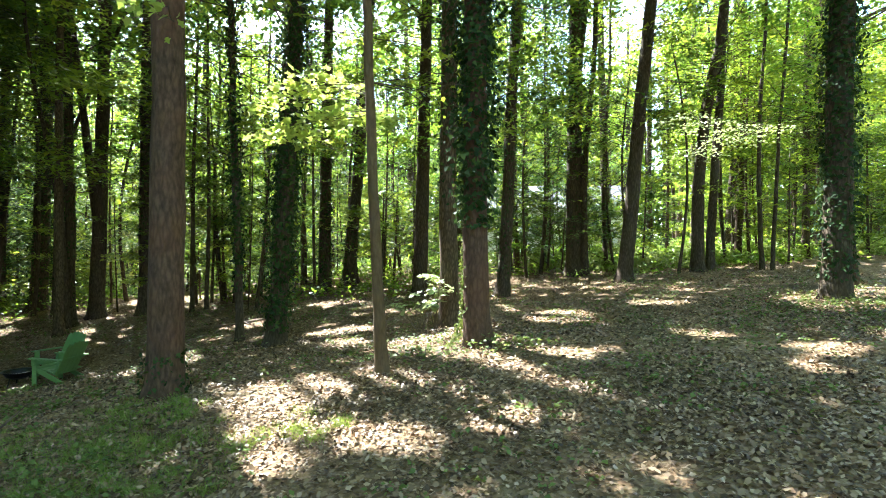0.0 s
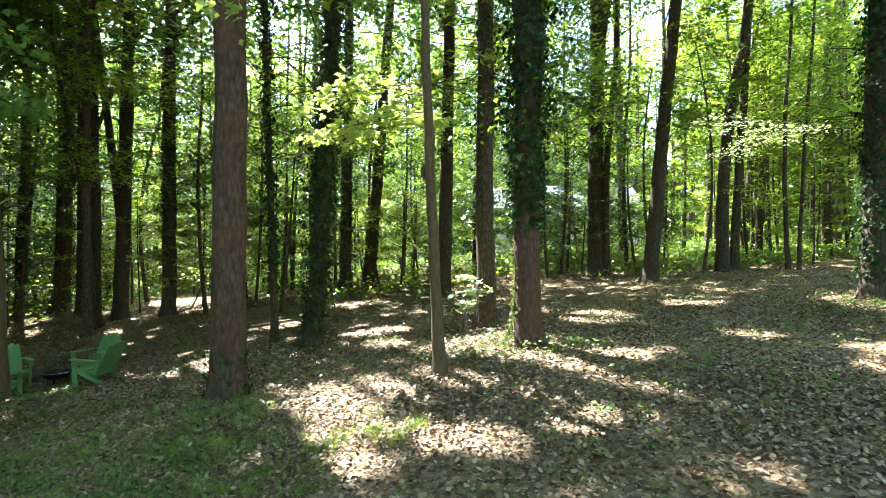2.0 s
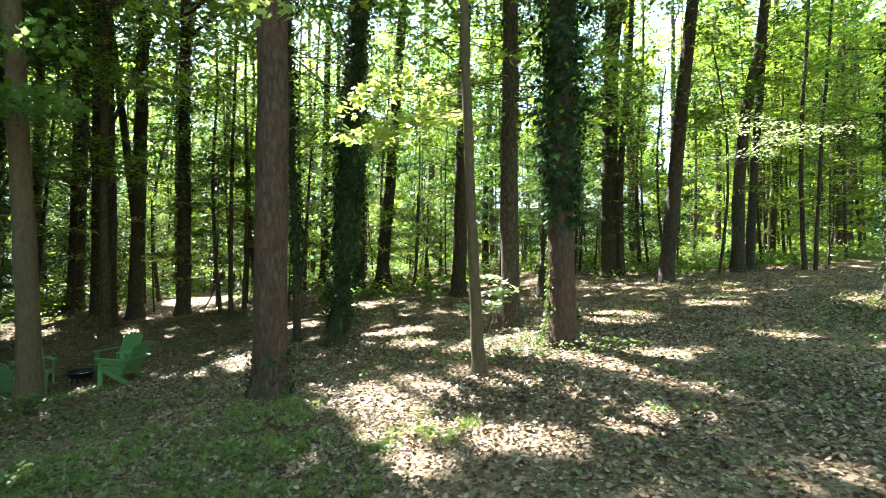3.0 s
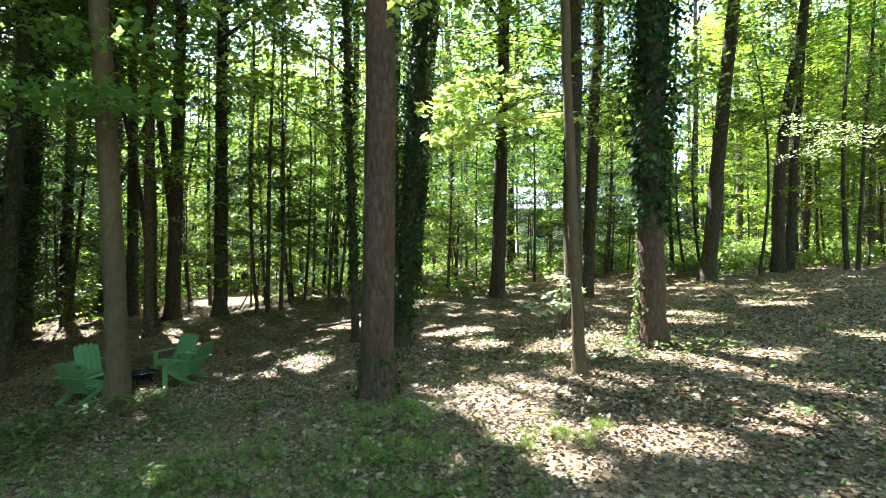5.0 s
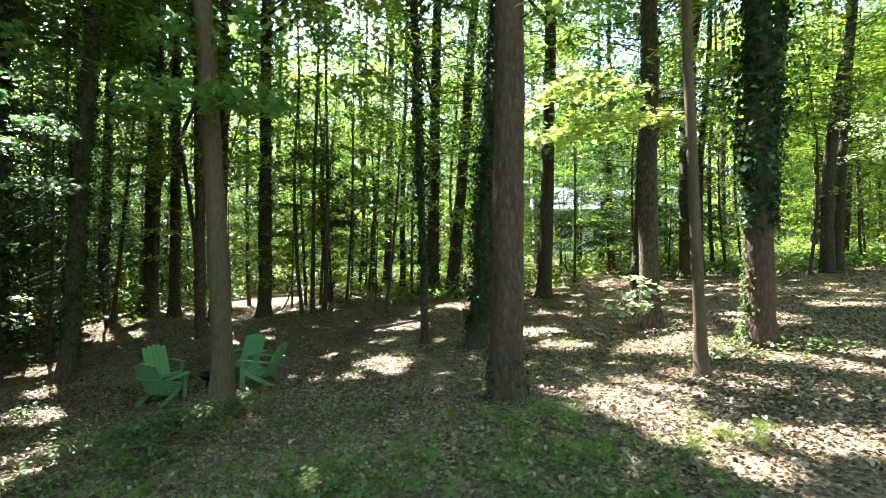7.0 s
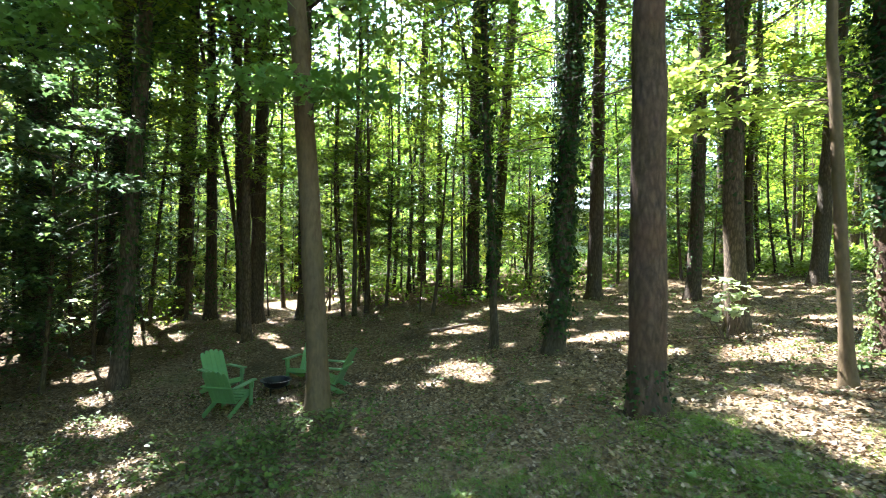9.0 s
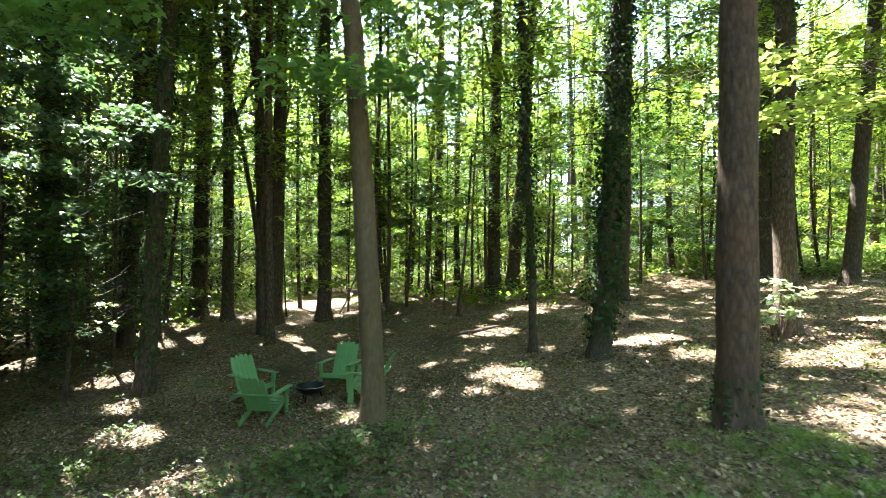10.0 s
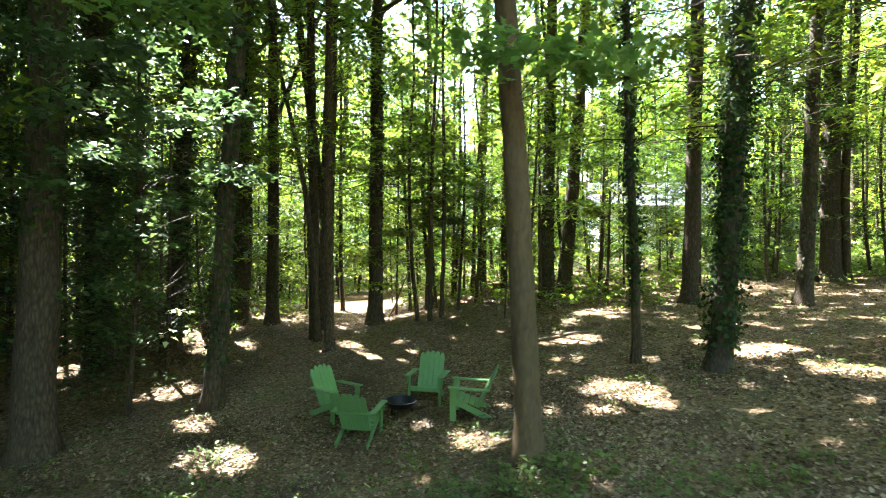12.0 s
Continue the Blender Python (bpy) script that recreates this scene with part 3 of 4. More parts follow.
def understory():
    r = np.random.default_rng(21)
    made = 0
    while made < 150:
        y = r.uniform(14.5, 46) if made > 30 else r.uniform(15.5, 26)
        x = r.uniform(-7 - y * 0.93, 1 + y * 0.93)
        if min(math.hypot(x - t[2][1][0], y - t[2][1][1]) for t in ALL_TREES[:33]) < 0.9:
            continue
        if y < 17 and -9 < x < 6.5 or by_house(x, y):
            continue
        if abs(x - 0.43 * y) < 1.2 and y > 17.5:
            continue
        height = r.uniform(2.5, 6.5) if y < 28 else r.uniform(4.0, 9.0)
        # Some saplings take the darker leaf, coloured as if in shade.
        sapling(x, y, height, r.uniform(0.05, 0.12), int(height * 6.5), 0.5, 1000 + made, M_SHADED_UNDER if made % 5 < (1 if x < -5 else 2) else M_UNDER, 100, reach=2.4, size=(0.15, 0.25) if y > 28 else (0.12, 0.2), shape=SLIVER, rad=(0.35, 0.8))
        made += 1


understory()


def far_woods():
    """Leafy edge of the woods far behind the stand, and an unseen ring round about, added to cut skylight."""
    r = np.random.default_rng(31)
    n = 6000
    x = r.uniform(-78, 78, n)
    h = r.uniform(0, 1, n) ** 1.1 * 25
    hole = np.array([noise.noise((a * 0.09, z * 0.13, 3)) for a, z in zip(x, h)])
    open_sky = np.where((x > 5) & (x < 29), 0.12, np.where(abs(x + 4) < 5, 0.08, 0.0)) * np.clip((h - 6) / 4, 0, 1)
    keep = (h < 6) | ((x < -14) & (h < 16)) | (hole < 0.36 - open_sky - 0.014 * (h - 7))
    c = np.stack([x, 47 + 0.25 * h + r.uniform(0, 6, n), h], 1)[keep]
    # Leaf ring out of view, added to block skylight; thicker towards the west.
    m = 2300
    a = r.uniform(math.radians(150), math.radians(390), m)
    d = r.uniform(34, 48, m)
    ring = np.stack([-4 + d * np.cos(a), 5 + d * np.sin(a), r.uniform(0, 1, m) * 22], 1)
    a = r.uniform(math.radians(140), math.radians(245), 1300)
    d = r.uniform(17, 26, 1300)
    ring = np.concatenate([ring, np.stack([-8 + d * np.cos(a), 4 + d * np.sin(a), r.uniform(0, 1, 1300) * 18], 1)])
    n = 2000
    deep = np.stack([r.uniform(-90, 90, n), r.uniform(57, 66, n), r.uniform(0, 1, n) * 17], 1)
    for name, c, leaf, label in (("far_woods", c, (0.38, 0.7), "distant sunlit green edge of the woods"), ("deep_woods", deep, (0.8, 1.3), "leafy backdrop in a green darkened for the shade deep in the woods"), ("near_woods", ring, (1.1, 1.8), "unseen ring of leaves added to cut skylight on the stand")):
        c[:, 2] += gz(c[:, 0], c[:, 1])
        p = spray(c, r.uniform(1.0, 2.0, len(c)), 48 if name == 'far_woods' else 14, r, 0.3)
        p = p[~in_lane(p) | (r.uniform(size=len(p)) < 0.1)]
        me = leaves(name, p, facing(len(p), r, 1.5), r.uniform(*leaf, len(p)), M_SHADED_UNDER if name == 'deep_woods' else M_UNDER, SLIVER if name == 'far_woods' else DIAMOND, 5)
        tagged(new(name, me), label, "woods", kind="stuff")


far_woods()


def ground_cover():
    """Low green plants: dense and sunlit beyond the stand, sparse seedlings on the litter."""
    r = np.random.default_rng(33)
    n = 3400
    y = r.uniform(15, 40, n)
    c = np.stack([r.uniform(-7, 1, n) + r.uniform(-0.95, 0.95, n) * y, y, 0 * y], 1)
    edge = 16.5 + 1.5 * np.sin(c[:, 0] * 0.5) + np.where(c[:, 0] > 6, -2.5, 0)
    c = c[(c[:, 1] > edge) & ~((abs(c[:, 0] + 10.6) < 1.3) & (c[:, 1] < 23))]
    c[:, 2] = gz(c[:, 0], c[:, 1]) + r.uniform(0.05, 0.45, len(c))
    p = spray(c, r.uniform(0.25, 0.6, len(c)), 18, r, 0.25)
    p[:, 2] = np.maximum(p[:, 2], gz(p[:, 0], p[:, 1]) + 0.03)
    me = leaves("undergrowth", p, facing(len(p), r, 0.6), r.uniform(0.08, 0.17, len(p)), M_UNDER, DIAMOND, 6)
    tagged(new("undergrowth", me), "low bright green undergrowth beyond the stand", "undergrowth", kind="stuff")
    n = 9000
    c = np.stack([r.uniform(-16, 9, n), r.uniform(2.2, 16, n)], 1)
    dens = np.array([noise.noise((a * 0.5, b * 0.5, 2)) for a, b in c])
    c = c[dens > r.uniform(-0.35, 0.35, n)]
    c = np.concatenate([c, np.stack([r.normal(-7.4, 0.7, 420), r.normal(6.0, 0.35, 420)], 1), np.stack([r.normal(6.6, 1.0, 500), r.normal(8.2, 0.9, 500)], 1),
                        np.stack([r.normal(-10.6, 0.5, 200), r.normal(6.9, 0.4, 200)], 1), np.stack([r.normal(0.4, 0.35, 60), r.normal(6.6, 0.3, 60)], 1)])
    m = 9000
    low = np.stack([r.uniform(-13, -2.7, m), r.uniform(2.2, 6.2, m)], 1)
    dens = np.array([noise.noise((a * 0.9, b * 0.9, 5)) + 0.5 * noise.noise((a * 2.3, b * 2.3, 6)) for a, b in low])
    c = np.concatenate([c, low[dens > r.uniform(0.12, 0.6, m)]])
    c3 = np.column_stack([c, gz(c[:, 0], c[:, 1]) + r.uniform(0.03, 0.13, len(c))])
    p = spray(c3, r.uniform(0.04, 0.1, len(c3)), 5, r, 0.2)
    me = leaves("seedlings", p, facing(len(p), r, 0.5), r.uniform(0.025, 0.065, len(p)), M_SEED, DIAMOND, 7)
    tagged(new("seedlings", me), "small green seedlings scattered over the leaf litter", "seedlings", kind="stuff")


ground_cover()


def grass():
    r = np.random.default_rng(35)
    spots = [(-2.95, 4.6, 0.35, 0.22), (-3.9, 4.6, 0.8, 0.3), (-5.0, 4.9, 0.9, 0.25), (-3.0, 4.95, 0.3, 0.2), (-1.4, 4.45, 0.3, 0.16), (-5.2, 4.3, 0.8, 0.3), (-3.2, 3.5, 0.8, 0.25), (-4.5, 3.6, 0.6, 0.2), (-5.9, 4.2, 0.7, 0.4), (-4.4, 4.0, 0.6, 0.3), (-7.4, 4.5, 0.6, 0.3), (-2.4, 4.0, 0.4, 0.25)]
    c = []
    for x, y, a, b in spots:                        # tufts, close together
        tufts = np.stack([r.normal(x, a, int(42 * a + 6)), r.normal(y, b * 1.3, int(42 * a + 6))], 1)
        c.append((tufts[:, None] + r.normal(0, 0.055, (len(tufts), 130, 2)) * r.uniform(0.5, 1.5, (len(tufts), 1, 1))).reshape(-1, 2))
    c = np.concatenate(c)
    n = len(c)
    z = gz(c[:, 0], c[:, 1]) - 0.01
    base = np.column_stack([c, z])
    a = r.uniform(0, 2 * math.pi, n)
    side = np.stack([np.cos(a), np.sin(a), 0 * a], 1) * 0.0035
    tip = base + np.column_stack([r.normal(0, 0.04, n), r.normal(0, 0.04, n), r.uniform(0.025, 0.095, n)])
    v = np.stack([base - side, base + side, tip], 1).reshape(-1, 3)
    me = quick_mesh("grass", v, np.arange(3 * n).reshape(n, 3), M_GRASS)
    tagged(new("grass", me), "thin patches of short green woodland grass", "grass", kind="stuff")


grass()


def litter():
    r = np.random.default_rng(37)
    bands = [(-13, 5, 1.8, 6, 105000), (-15, 8, 6, 10, 56000), (-16, 10, 10, 18, 26000)]
    c = np.concatenate([np.stack([r.uniform(a, b, n), r.uniform(d, e, n)], 1) for a, b, d, e, n in bands])
    dens = np.array([noise.noise((a * 0.6, b * 0.6, 7)) for a, b in c])
    c = c[dens > r.uniform(-0.9, 0.25, len(c))]
    p = np.column_stack([c, gz(c[:, 0], c[:, 1]) + r.uniform(0.0, 0.02, len(c)) + 0.01])
    me = leaves("leaf_litter", p, facing(len(p), r, 0.48), r.uniform(0.022, 0.06, len(p)) * np.interp(p[:, 1], [5, 12], [1.0, 1.25]), M_LITTER, CURLED, 8)
    tagged(new("leaf_litter", me), "dry brown and tan fallen leaves", "leaf litter", kind="stuff")


litter()

def bough(root, start, sprays, count, size, mat, seed, shape=LOBED, rad=(0.3, 0.5), flat=0.24, thick=0.007, spread=0.85):
    """A branch of a tree with leafy sprays at the given places."""
    r = np.random.default_rng(seed)
    c = np.array(sprays, float)
    p = spray(c, r.uniform(*rad, len(c)), count, r, flat)
    part("bough_leaves", leaves("bough_leaves", p, facing(len(p), r, spread), r.uniform(*size, len(p)), mat, shape, seed), None, root)
    s = np.array(start, float)
    tw = []
    for e in c:
        t = np.linspace(0, 1, 6)[:, None]
        bend = r.normal(0, 0.05 * np.linalg.norm(e - s), (6, 3)) * np.sin(math.pi * t)
        tw.append(tube(s + (e - s) * t + bend + np.array([0, 0, 0.15]) * t * (1 - t), np.linspace(thick, 0.003, 6), 5, 0, 0, False))
    part("bough", mesh_of("bough", *joined(tw), M_DARKBARK, True), None, root)["kind"] = "stuff"


def tree_near(x, y):
    return min(ALL_TREES, key=lambda t: math.hypot(t[2][1][0] - x, t[2][1][1] - y))[0]


maple, leaner, shade = tree_near(-0.8, 6.0), tree_near(-6.9, 6.7), tree_near(-13.7, 8.85)
# Sunlit sprays, in the leaf colour brightened for the sun.
bough(maple, (-0.93, 6.05, 3.55), [(-2.2, 7.0, 3.95), (-1.9, 7.1, 4.15), (-1.45, 6.9, 3.95), (-2.4, 7.1, 3.8)], 80, (0.085, 0.14), M_LIT_MAPLE, 61, thick=0.005, spread=0.5, flat=0.1)
bough(maple, (-0.93, 6.05, 3.35), [(-2.1, 6.9, 3.32), (-1.75, 6.8, 3.45), (-1.35, 6.7, 3.5), (-1.0, 6.6, 3.45), (-2.35, 6.9, 3.3)], 85, (0.085, 0.14), M_LIT_MAPLE, 62, thick=0.005, spread=0.5, flat=0.1)
bough(maple, (-0.93, 6.05, 3.7), [(0.1, 6.35, 3.35), (0.0, 6.5, 3.7), (0.9, 6.5, 4.1), (1.1, 6.6, 3.7)], 22, (0.06, 0.1), M_UNDER, 63)
# Overhanging boughs in the leaf colour darkened for shade.
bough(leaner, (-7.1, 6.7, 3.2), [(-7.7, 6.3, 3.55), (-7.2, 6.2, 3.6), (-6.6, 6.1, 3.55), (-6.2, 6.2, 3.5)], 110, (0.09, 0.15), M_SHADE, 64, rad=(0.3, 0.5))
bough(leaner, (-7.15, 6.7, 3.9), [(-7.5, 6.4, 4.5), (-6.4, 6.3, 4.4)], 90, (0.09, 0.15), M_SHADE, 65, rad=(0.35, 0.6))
bough(tree_near(-3.2, 5.6), (-3.1, 5.6, 4.2), [(-2.7, 4.4, 3.85), (-3.0, 4.5, 4.0)], 22, (0.08, 0.12), M_LIT_MAPLE, 66, rad=(0.2, 0.3))
bough(shade, (-13.5, 8.8, 3.2), [(-11.2, 7.95, 3.4), (-11.3, 7.1, 3.9), (-12.2, 8.2, 3.0), (-10.6, 8.3, 2.8), (-11.9, 7.6, 3.6), (-12.6, 7.4, 4.2), (-11.0, 8.8, 3.9), (-13.2, 7.8, 3.5), (-11.9, 8.4, 4.4), (-10.9, 7.6, 4.6)], 170, (0.085, 0.14), M_SHEEN, 67, rad=(0.4, 0.8), thick=0.006, flat=0.1, spread=0.5)
# Lower sprays of the same tree, coloured darker in place of shade.
bough(shade, (-13.5, 8.8, 2.4), [(-11.6, 8.6, 2.4), (-12.9, 8.0, 2.6), (-12.3, 9.0, 2.0), (-12.4, 8.6, 1.2), (-13.0, 9.6, 1.8)], 150, (0.085, 0.14), M_SHADED_DARK, 69, rad=(0.4, 0.75), thick=0.006, flat=0.12, spread=0.5)
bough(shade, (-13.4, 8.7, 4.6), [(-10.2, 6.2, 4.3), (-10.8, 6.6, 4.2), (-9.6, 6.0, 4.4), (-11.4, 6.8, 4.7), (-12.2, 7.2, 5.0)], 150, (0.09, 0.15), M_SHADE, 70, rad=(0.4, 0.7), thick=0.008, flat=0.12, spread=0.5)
# Lit sprig and lit bough, both in the leaf colour paled for sun.
bough(shade, (-13.3, 8.9, 1.4), [(-11.9, 9.3, 0.4), (-11.8, 9.2, 0.75)], 14, (0.09, 0.15), M_SUN_PALED, 74, DIAMOND, rad=(0.15, 0.25), flat=0.1, spread=0.5, thick=0.005)
bough(tree_near(7.1, 9.0), (7.1, 9.05, 4.2), [(5.2, 10.7, 4.6), (5.8, 10.9, 4.5), (6.4, 10.9, 4.4), (6.0, 10.6, 4.1), (6.9, 10.5, 4.3), (5.6, 11.0, 3.9)], 120, (0.055, 0.095), M_SUN_PALED, 68, DIAMOND, rad=(0.4, 0.75), flat=0.07, spread=0.4)

def foot_vine(root, x, y, high, count, seed):
    """Ivy runners up the sunlit side of a trunk's foot, the light put into their paler green."""
    r = np.random.default_rng(seed)
    hh = r.uniform(0, 1, count) ** 1.5 * high
    a = math.pi * 0.9 + r.normal(0, 0.35, count)
    d = 0.19 + 0.16 * np.exp(-hh / 0.2) + np.abs(r.normal(0, 0.03, count))
    p = np.stack([x + d * np.cos(a), y + d * np.sin(a), float(gz(x, y)) + hh], 1)
    nrm = np.stack([np.cos(a), np.sin(a), 0.5 + 0 * a], 1) + r.normal(0, 0.4, (count, 3))
    # Paler than the other ivy, to carry the sunlight on this side.
    part("vine", leaves("vine", p, nrm, r.uniform(0.03, 0.06, count), M_SEED, IVYLEAF, seed), None, root, "ivy runners in a paler green for their sunlit side")


foot_vine(tree_near(0.42, 6.8), 0.42, 6.8, 3.4, 800, 91)
foot_vine(tree_near(-3.3, 9.5), -3.3, 9.5, 1.2, 160, 92)

# dense shrubs and holly at the dark side of the stand, its shade put into their dark leaf colour
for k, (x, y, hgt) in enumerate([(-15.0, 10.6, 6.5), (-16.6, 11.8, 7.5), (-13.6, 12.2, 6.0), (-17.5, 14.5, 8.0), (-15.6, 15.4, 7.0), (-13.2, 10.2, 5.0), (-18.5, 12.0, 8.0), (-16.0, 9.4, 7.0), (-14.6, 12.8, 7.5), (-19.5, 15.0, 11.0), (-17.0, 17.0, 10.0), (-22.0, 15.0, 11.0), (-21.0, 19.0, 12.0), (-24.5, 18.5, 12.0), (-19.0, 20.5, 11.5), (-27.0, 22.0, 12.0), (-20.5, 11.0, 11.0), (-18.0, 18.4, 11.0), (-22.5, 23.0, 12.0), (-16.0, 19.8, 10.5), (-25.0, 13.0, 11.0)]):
    sapling(x, y, hgt, 0.09, int(hgt * 8), 0.6, 2000 + k, M_SHADED_DARK, 70 if y < 13 else 44, (0.08, 0.14) if y < 13 else (0.12, 0.19), 1.5 if y < 13 else 2.0, "dense understory tree, its dark green leaves toned down for deep shade")
for k, (x, y, hgt, ln) in enumerate([(-8.2, 17.3, 8, -0.02), (-7.9, 17.7, 8, 0.01), (-8.7, 17.2, 8, -0.05), (-5.0, 17.4, 7, 0.03), (-5.6, 14.6, 5, 0.06), (-7.2, 16.8, 7, 0.02), (-6.6, 17.6, 8, -0.01),
                                     (6.4, 17.0, 7, 0.0), (9.4, 16.5, 8, 0.01), (10.6, 17.2, 9, 0.0), (2.9, 17.5, 7, 0.01), (0.8, 17.8, 7, -0.02), (-2.3, 18.4, 7, 0.02), (11.8, 16.0, 8, 0.0)]):
    sapling(x, y, hgt, 0.10, int(hgt * 3.5), 2.4, 2100 + k, M_UNDER, 115, (0.1, 0.17), 1.6, "thin dark stemmed sapling with bright leaves", ln, SLIVER)


# bare thin stems standing at the edge of the lit woods (x, y, height, diameter, lean)
for k, (x, y, hgt, dia, ln) in enumerate([(-7.72, 15.9, 10, 0.13, -0.01), (-7.99, 17.8, 11, 0.14, -0.03), (-7.33, 18.4, 10, 0.1, 0.0), (-4.56, 17.2, 9, 0.11, -0.02), (-5.47, 19.1, 11, 0.24, 0.01), (-12.14, 17.9, 9, 0.08, 0.0),
                                          (-14.4, 15.7, 9, 0.13, 0.1), (-13.47, 16.1, 10, 0.12, 0.0), (3.68, 18.8, 11, 0.12, 0.01), (4.75, 16.6, 14, 0.24, 0.03), (6.95, 14.7, 7, 0.09, -0.04), (10.63, 18.0, 14, 0.26, 0.03),
                                          (9.06, 14.1, 11, 0.13, 0.02), (9.24, 13.9, 11, 0.11, 0.05), (8.19, 9.85, 9, 0.13, 0.0), (-12.02, 18.6, 9, 0.14, 0.06), (-5.99, 15.0, 6, 0.04, 0.01), (-8.38, 15.7, 10, 0.12, -0.02), (-8.03, 15.65, 11, 0.14, 0.01)]):
    sapling(x, y, hgt, dia, 10, 4.2, 2500 + k, M_UNDER, 90, (0.1, 0.17), 1.7, "thin dark bare stem with leaves high up", ln, SLIVER)


def poles():
    """Thin straight stems in the lit depth of the stand."""
    r = np.random.default_rng(77)
    made = 0
    while made < 52:
        y = r.uniform(17.5, 33)
        x = r.uniform(-5 - 0.8 * y, 0.85 * y)
        if min(math.hypot(x - t[2][1][0], y - t[2][1][1]) for t in ALL_TREES) < 0.6 or by_house(x, y):
            continue
        sapling(x, y, r.uniform(8, 13), r.uniform(0.07, 0.15), 9, 5.5, 2300 + made, M_UNDER, 90, (0.11, 0.18), 1.5, "thin dark bare stem with a few leaves on top", r.normal(0, 0.03), SLIVER)
        made += 1


poles()


def bright_verge():
    """Sunlit low green growth past the stand on its open side."""
    r = np.random.default_rng(79)
    n = 1900
    y = r.uniform(15.8, 27, n)
    c = np.stack([r.uniform(2.5, 6, n) + r.uniform(0, 0.95, n) * (y - 4), y], 1)
    c = np.column_stack([c, gz(c[:, 0], c[:, 1]) + r.uniform(0.04, 0.28, n)])
    p = spray(c, r.uniform(0.25, 0.5, n), 12, r, 0.3)
    p[:, 2] = np.maximum(p[:, 2], gz(p[:, 0], p[:, 1]) + 0.03)
    me = leaves("verge", p, facing(len(p), r, 0.9), r.uniform(0.07, 0.14, len(p)), M_GRASS, DIAMOND, 80)
    tagged(new("verge", me), "bright yellow green sunlit low growth", "undergrowth", kind="stuff")


bright_verge()


def leafy_shrub(x, y, height, seed, label="knee high shrub with large leaves coloured pale for sunlight", mat=M_SUN_PALED, size=(0.12, 0.2), spread=1.0, stems=9):
    """A small plant with a few large leaves, by default in the colour paled for sunlight."""
    r = np.random.default_rng(seed)
    root = tagged(new("shrub"), label, "shrub")
    z = float(gz(x, y))
    c = np.array([(x + r.normal(0, 0.22 * spread), y + r.normal(0, 0.15 * spread), z + height * r.uniform(0.55, 1.0)) for _ in range(stems)])
    twigs = [tube(np.array([x, y, z - 0.05]) + (e - np.array([x, y, z - 0.05])) * np.linspace(0, 1, 5)[:, None], np.linspace(0.009, 0.004, 5), 5, 0, 0, False) for e in c]
    part("stem", mesh_of("stem", *joined(twigs), M_TWIG), None, root)
    p = spray(c, r.uniform(0.1, 0.2, len(c)), 7, r, 0.15)
    part("foliage", leaves("foliage", p, facing(len(p), r, 0.4), r.uniform(*size, len(p)), mat, DIAMOND, seed), None, root)


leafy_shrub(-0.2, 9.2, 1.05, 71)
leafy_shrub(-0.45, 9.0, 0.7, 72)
for k, (x, y, hgt) in enumerate([(-7.15, 6.15, 0.26), (-7.6, 6.0, 0.22), (-6.6, 6.25, 0.22), (-8.1, 5.9, 0.2), (-10.6, 7.0, 0.24), (-10.9, 8.3, 0.2), (-7.0, 5.3, 0.18), (0.75, 6.4, 0.16), (-0.3, 6.3, 0.15)]):
    leafy_shrub(x, y, hgt, 300 + k, "ankle high leafy green plants on the litter", M_SEED, (0.05, 0.09), 1.2, 16)


def far_house(x, y, rz):
    """A pale house beyond the woods, glimpsed between the stems."""
    root = tagged(new("house"), "distant white sided house glimpsed through the trees", "house")
    root.matrix_basis = pose(x, y, float(gz(x, y)) - 0.1, 0, 0, rz)
    w, d, h = 9.0, 6.0, 2.9
    part("wall", board((w, d, h), pose(0, 0, h / 2), 0.02), M_SIDING, root)
    bm = bmesh.new()
    e = 0.4
    v = [bm.verts.new(p) for p in ((-w / 2 - e, -d / 2 - e, h - 0.1), (w / 2 + e, -d / 2 - e, h - 0.1), (w / 2 + e, d / 2 + e, h - 0.1), (-w / 2 - e, d / 2 + e, h - 0.1), (-w / 2 - e, 0, h + 1.7), (w / 2 + e, 0, h + 1.7))]
    for q in ((0, 1, 5, 4), (2, 3, 4, 5), (0, 4, 3), (1, 2, 5), (0, 3, 2, 1)):
        bm.faces.new([v[k] for k in q])
    part("roof", bm, M_ROOF, root, "grey shingled gable roof")
    for k in (-3.0, -0.6, 2.4):
        win = part("window", board((1.1, 0.08, 1.3), pose(k, -d / 2 - 0.03, 1.6), 0.01), M_WINDOW, root, "dark glazed window")
        part("frame", board((1.25, 0.05, 0.09), pose(k, -d / 2 - 0.05, 2.3), 0.005), M_SIDING, win)
        part("frame", board((1.25, 0.05, 0.09), pose(k, -d / 2 - 0.05, 0.9), 0.005), M_SIDING, win)


# ---- seats round the fire bowl ----
def board(size, m, bevel=0.008):
    bm = bmesh.new()
    bmesh.ops.create_cube(bm, size=1.0, matrix=m @ Matrix.Diagonal((*size, 1)))
    bmesh.ops.bevel(bm, geom=bm.edges[:], offset=bevel, segments=2, affect="EDGES", clamp_overlap=True)
    return bm


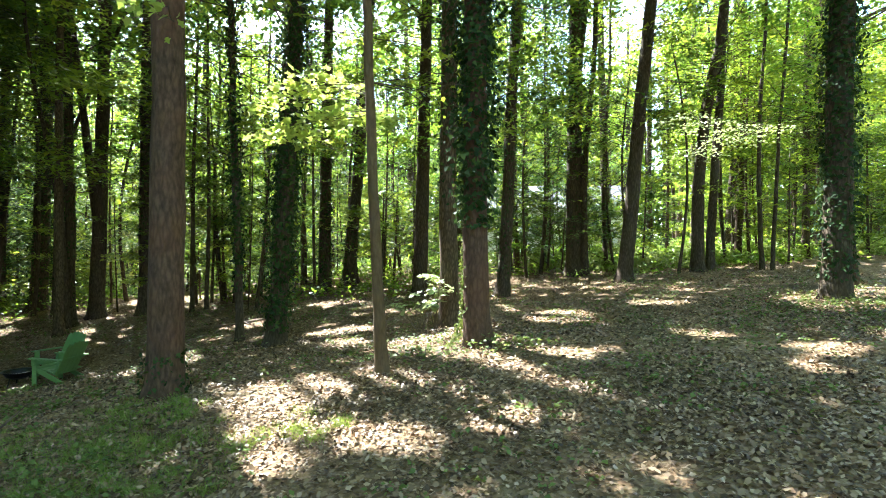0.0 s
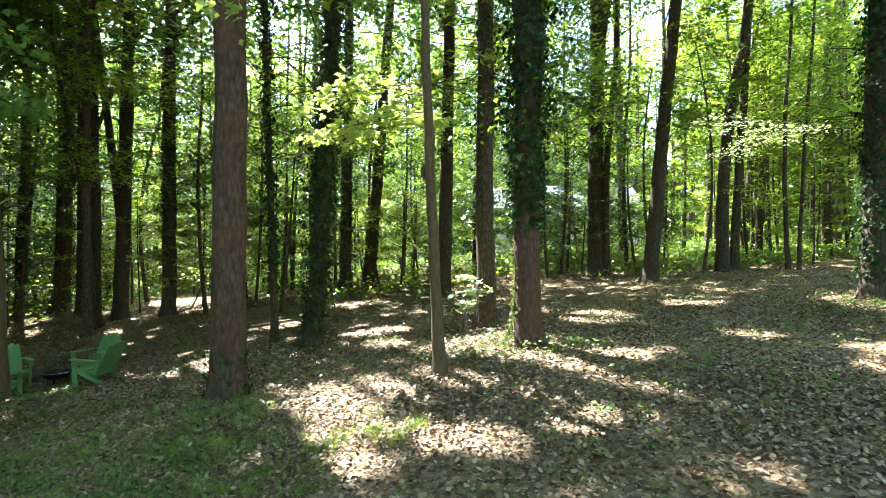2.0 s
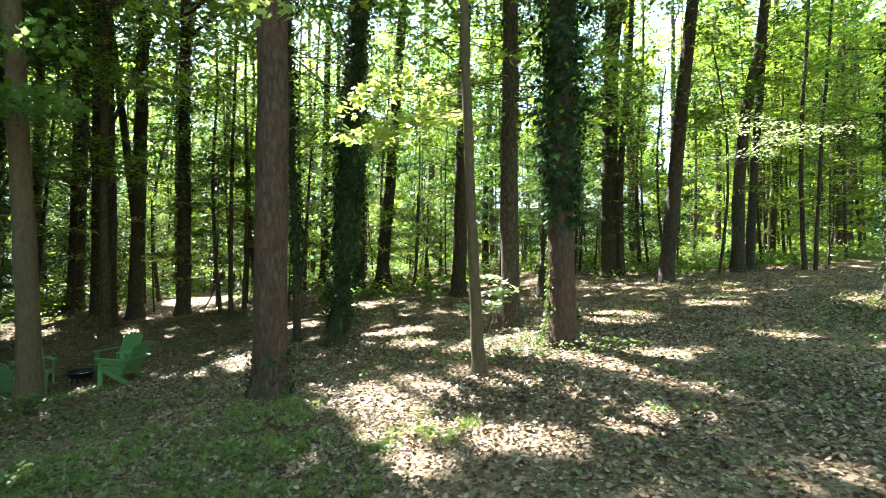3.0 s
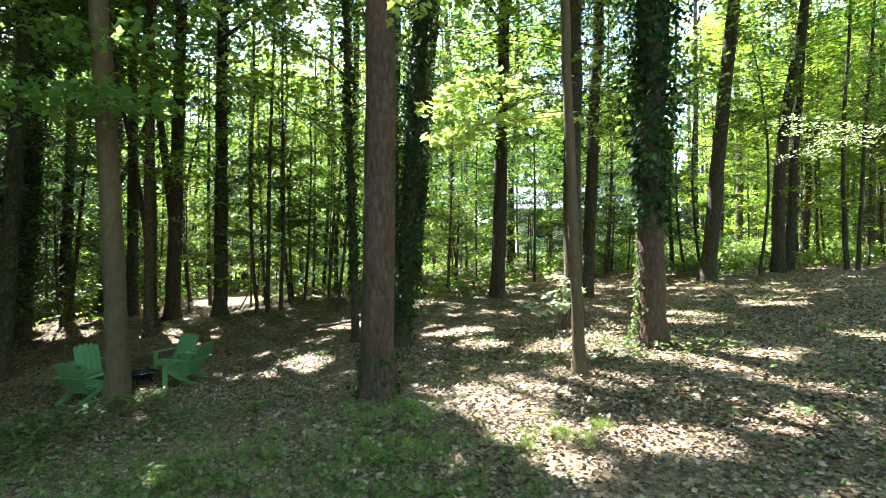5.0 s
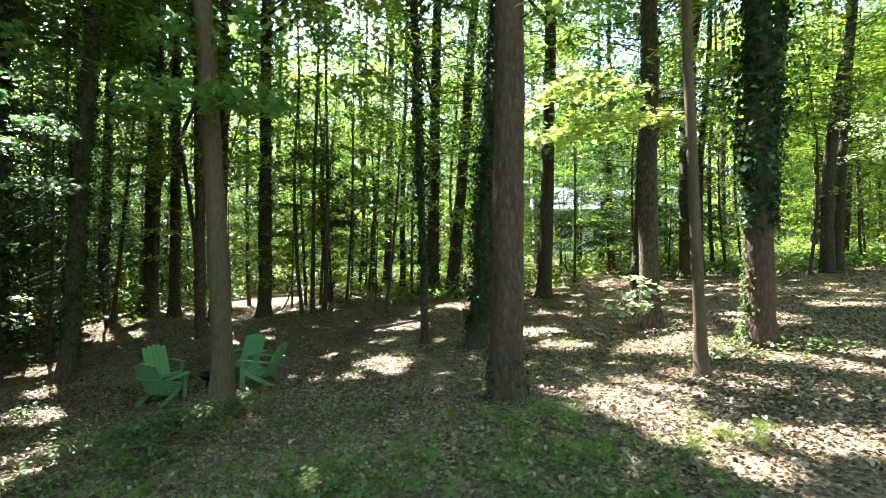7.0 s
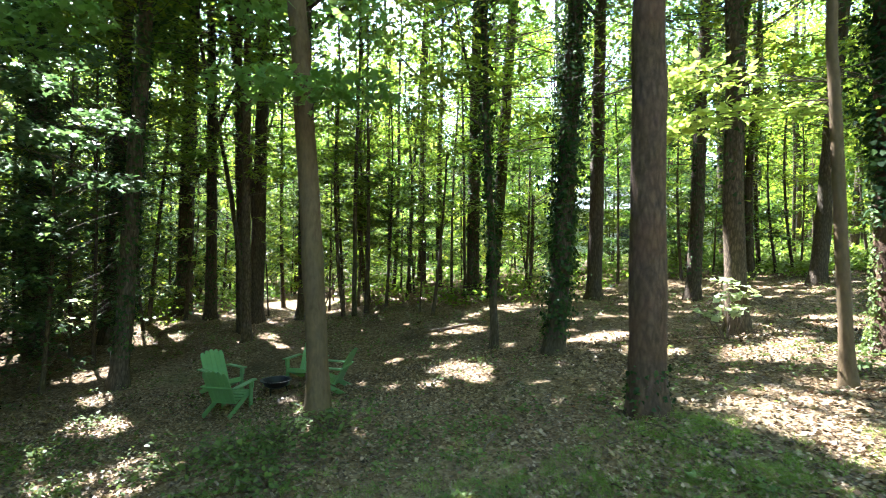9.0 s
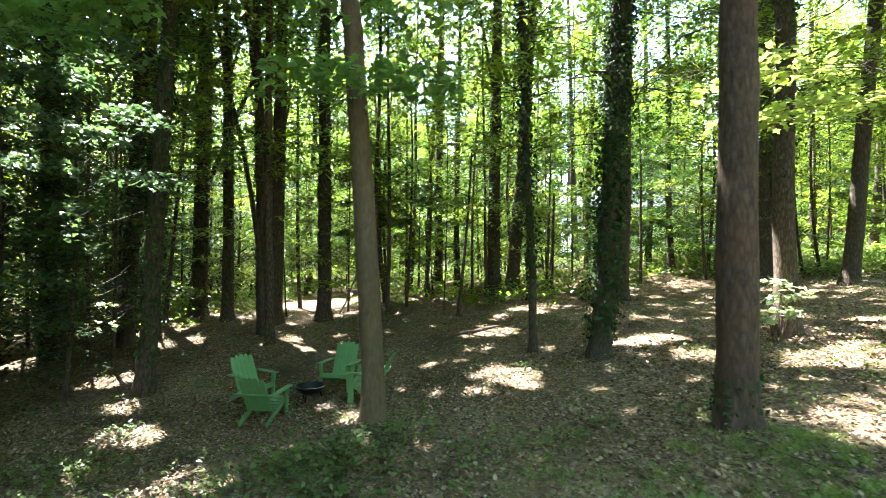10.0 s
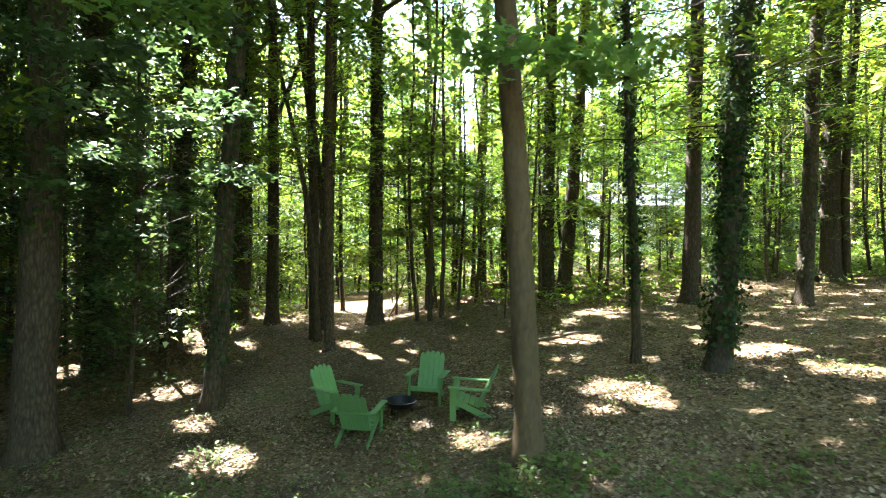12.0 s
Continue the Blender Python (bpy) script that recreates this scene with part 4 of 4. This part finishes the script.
def adirondack_chair():
    """Slatted garden armchair: origin on the floor, its front towards -y."""
    root = tagged(new("garden_chair"), "green plastic slatted garden armchair with a tall fanned back", "chair", "chairs round the fire bowl")
    tilt = radians(-17)
    for k in range(5):
        d = 0.05 + 0.1 * k
        part("seat_slat", board((0.52, 0.09, 0.022), pose(0, -0.32 + d * math.cos(tilt), 0.375 + d * math.sin(tilt), -17)), M_CHAIR, root)
    back = pose(0, 0.13, 0.24, -27)
    for k in range(-2, 3):
        ln = 0.76 - 0.012 * k * k
        m = back @ pose(0.1 * k, 0, 0, 0, 0.25 * k, 0) @ pose(0.0, 0, ln / 2)
        bm = bmesh.new()
        half = 0.05
        ring = [(-half * 0.93, -ln / 2), (half * 0.93, -ln / 2), (half, ln / 2 - 0.05 - (0.03 if k > 0 else 0)), (half * 0.6, ln / 2 - 0.012), (0, ln / 2), (-half * 0.6, ln / 2 - 0.012), (-half, ln / 2 - 0.05 - (0.03 if k < 0 else 0))]
        front = [bm.verts.new(m @ Vector((a, -0.011, c))) for a, c in ring]
        rear = [bm.verts.new(m @ Vector((a, 0.011, c))) for a, c in ring]
        bm.faces.new(front)
        bm.faces.new(rear[::-1])
        for a in range(len(ring)):
            c = (a + 1) % len(ring)
            bm.faces.new((front[a], rear[a], rear[c], front[c]))
        bmesh.ops.recalc_face_normals(bm, faces=bm.faces[:])
        part("back_slat", bm, M_CHAIR, root)
    part("back_brace", board((0.56, 0.03, 0.06), back @ pose(0, 0.028, 0.36)), M_CHAIR, root)
    part("seat_apron", board((0.54, 0.03, 0.09), pose(0, -0.335, 0.335)), M_CHAIR, root)
    for s in (-1, 1):
        part("armrest", board((0.125, 0.72, 0.025), pose(0.33 * s, -0.03, 0.565, -2), 0.012), M_CHAIR, root)
        part("front_leg", board((0.032, 0.11, 0.57), pose(0.30 * s, -0.30, 0.275)), M_CHAIR, root)
        part("arm_bracket", board((0.03, 0.05, 0.14), pose(0.34 * s, -0.30, 0.49)), M_CHAIR, root)
        part("rear_leg", board((0.03, 0.76, 0.10), pose(0.265 * s, 0.04, 0.185, -24)), M_CHAIR, root)
    return root


def stand(x, y, rz):
    return pose(x, y, float(gz(x, y)) - 0.01, 0, 0, rz)


far_house(7.0, 34.0, -6)
chair = adirondack_chair()
chair.matrix_basis = stand(-7.98, 10.2, -12) @ Matrix.Scale(0.88, 4)
for x, y, rz in ((-8.98, 8.95, 170), (-9.55, 9.95, 52), (-7.28, 9.3, -98)):
    copy_thing(chair, stand(x, y, rz))


def fire_bowl(x, y):
    root = tagged(new("fire_bowl"), "small black iron fire bowl on short legs", "fire bowl")
    root.matrix_basis = stand(x, y, 20) @ pose(0, 0, -0.06)
    sides = 28
    prof = [(0.02, 0.185), (0.12, 0.195), (0.2, 0.24), (0.255, 0.33), (0.285, 0.335), (0.285, 0.347), (0.25, 0.343), (0.19, 0.25), (0.11, 0.21), (0.02, 0.2)]
    bm = bmesh.new()
    rings = [[bm.verts.new((a * math.cos(2 * math.pi * k / sides), a * math.sin(2 * math.pi * k / sides), z)) for k in range(sides)] for a, z in prof]
    for p, q in zip(rings, rings[1:] + rings[:1]):
        for k in range(sides):
            bm.faces.new((p[k], p[(k + 1) % sides], q[(k + 1) % sides], q[k]))
    bmesh.ops.recalc_face_normals(bm, faces=bm.faces[:])
    part("bowl", bm, M_IRON, root)
    bm = bmesh.new()
    bmesh.ops.create_cone(bm, cap_ends=True, segments=24, radius1=0.16, radius2=0.08, depth=0.05, matrix=Matrix.Translation((0, 0, 0.245)))
    for v in bm.verts:
        v.co += Vector((random.uniform(-1, 1), random.uniform(-1, 1), random.uniform(-1, 1))) * 0.008
    part("ash", bm, M_ASH, root, "grey ash and cold embers")
    for k in range(3):
        a = 2 * math.pi * k / 3
        v, f = tube([(0.17 * math.cos(a), 0.17 * math.sin(a), 0.23), (0.21 * math.cos(a), 0.21 * math.sin(a), 0.1), (0.25 * math.cos(a), 0.25 * math.sin(a), -0.02)], [0.012, 0.012, 0.012], 8)
        part("leg", mesh_of("leg", v, f, M_IRON, True), None, root)


fire_bowl(-8.42, 9.72)


# ---- sticks on the floor ----
def stick(x, y, length, turn, thick, seed, rise=0.03, label="dry fallen stick lying on the leaf litter"):
    r = np.random.default_rng(seed)
    t = np.linspace(0, 1, 7)
    px = x + math.cos(turn) * length * (t - 0.5) + r.normal(0, 0.02 * length, 7)
    py = y + math.sin(turn) * length * (t - 0.5) + r.normal(0, 0.02 * length, 7)
    pz = gz(px, py) + 0.015 + rise * t * length
    v, f = tube(np.stack([px, py, pz], 1), np.linspace(thick, thick * 0.35, 7), 6, 0.08, seed)
    tagged(new("stick", mesh_of("stick", v, f, M_TWIG, True)), label, "stick", "fallen sticks")


stick(-4.83, 5.46, 0.26, 0.5, 0.014, 81, 0.75, "short dark broken stub standing in the litter")
stick(1.75, 4.25, 0.55, 0.6, 0.009, 82, 0.06)
rs = np.random.default_rng(83)
for k in range(34):
    stick(rs.uniform(-12, 4), rs.uniform(3.2, 12), rs.uniform(0.25, 1.0), rs.uniform(0, 3.1), rs.uniform(0.005, 0.014), 90 + k)
stick(-8.85, 16.6, 0.9, 0.3, 0.03, 141, 2.2, "dead broken sapling leaning up out of the litter")
stick(-5.0, 12.6, 1.6, 0.2, 0.05, 140, 0.02, "dark rotting log in the leaf litter")
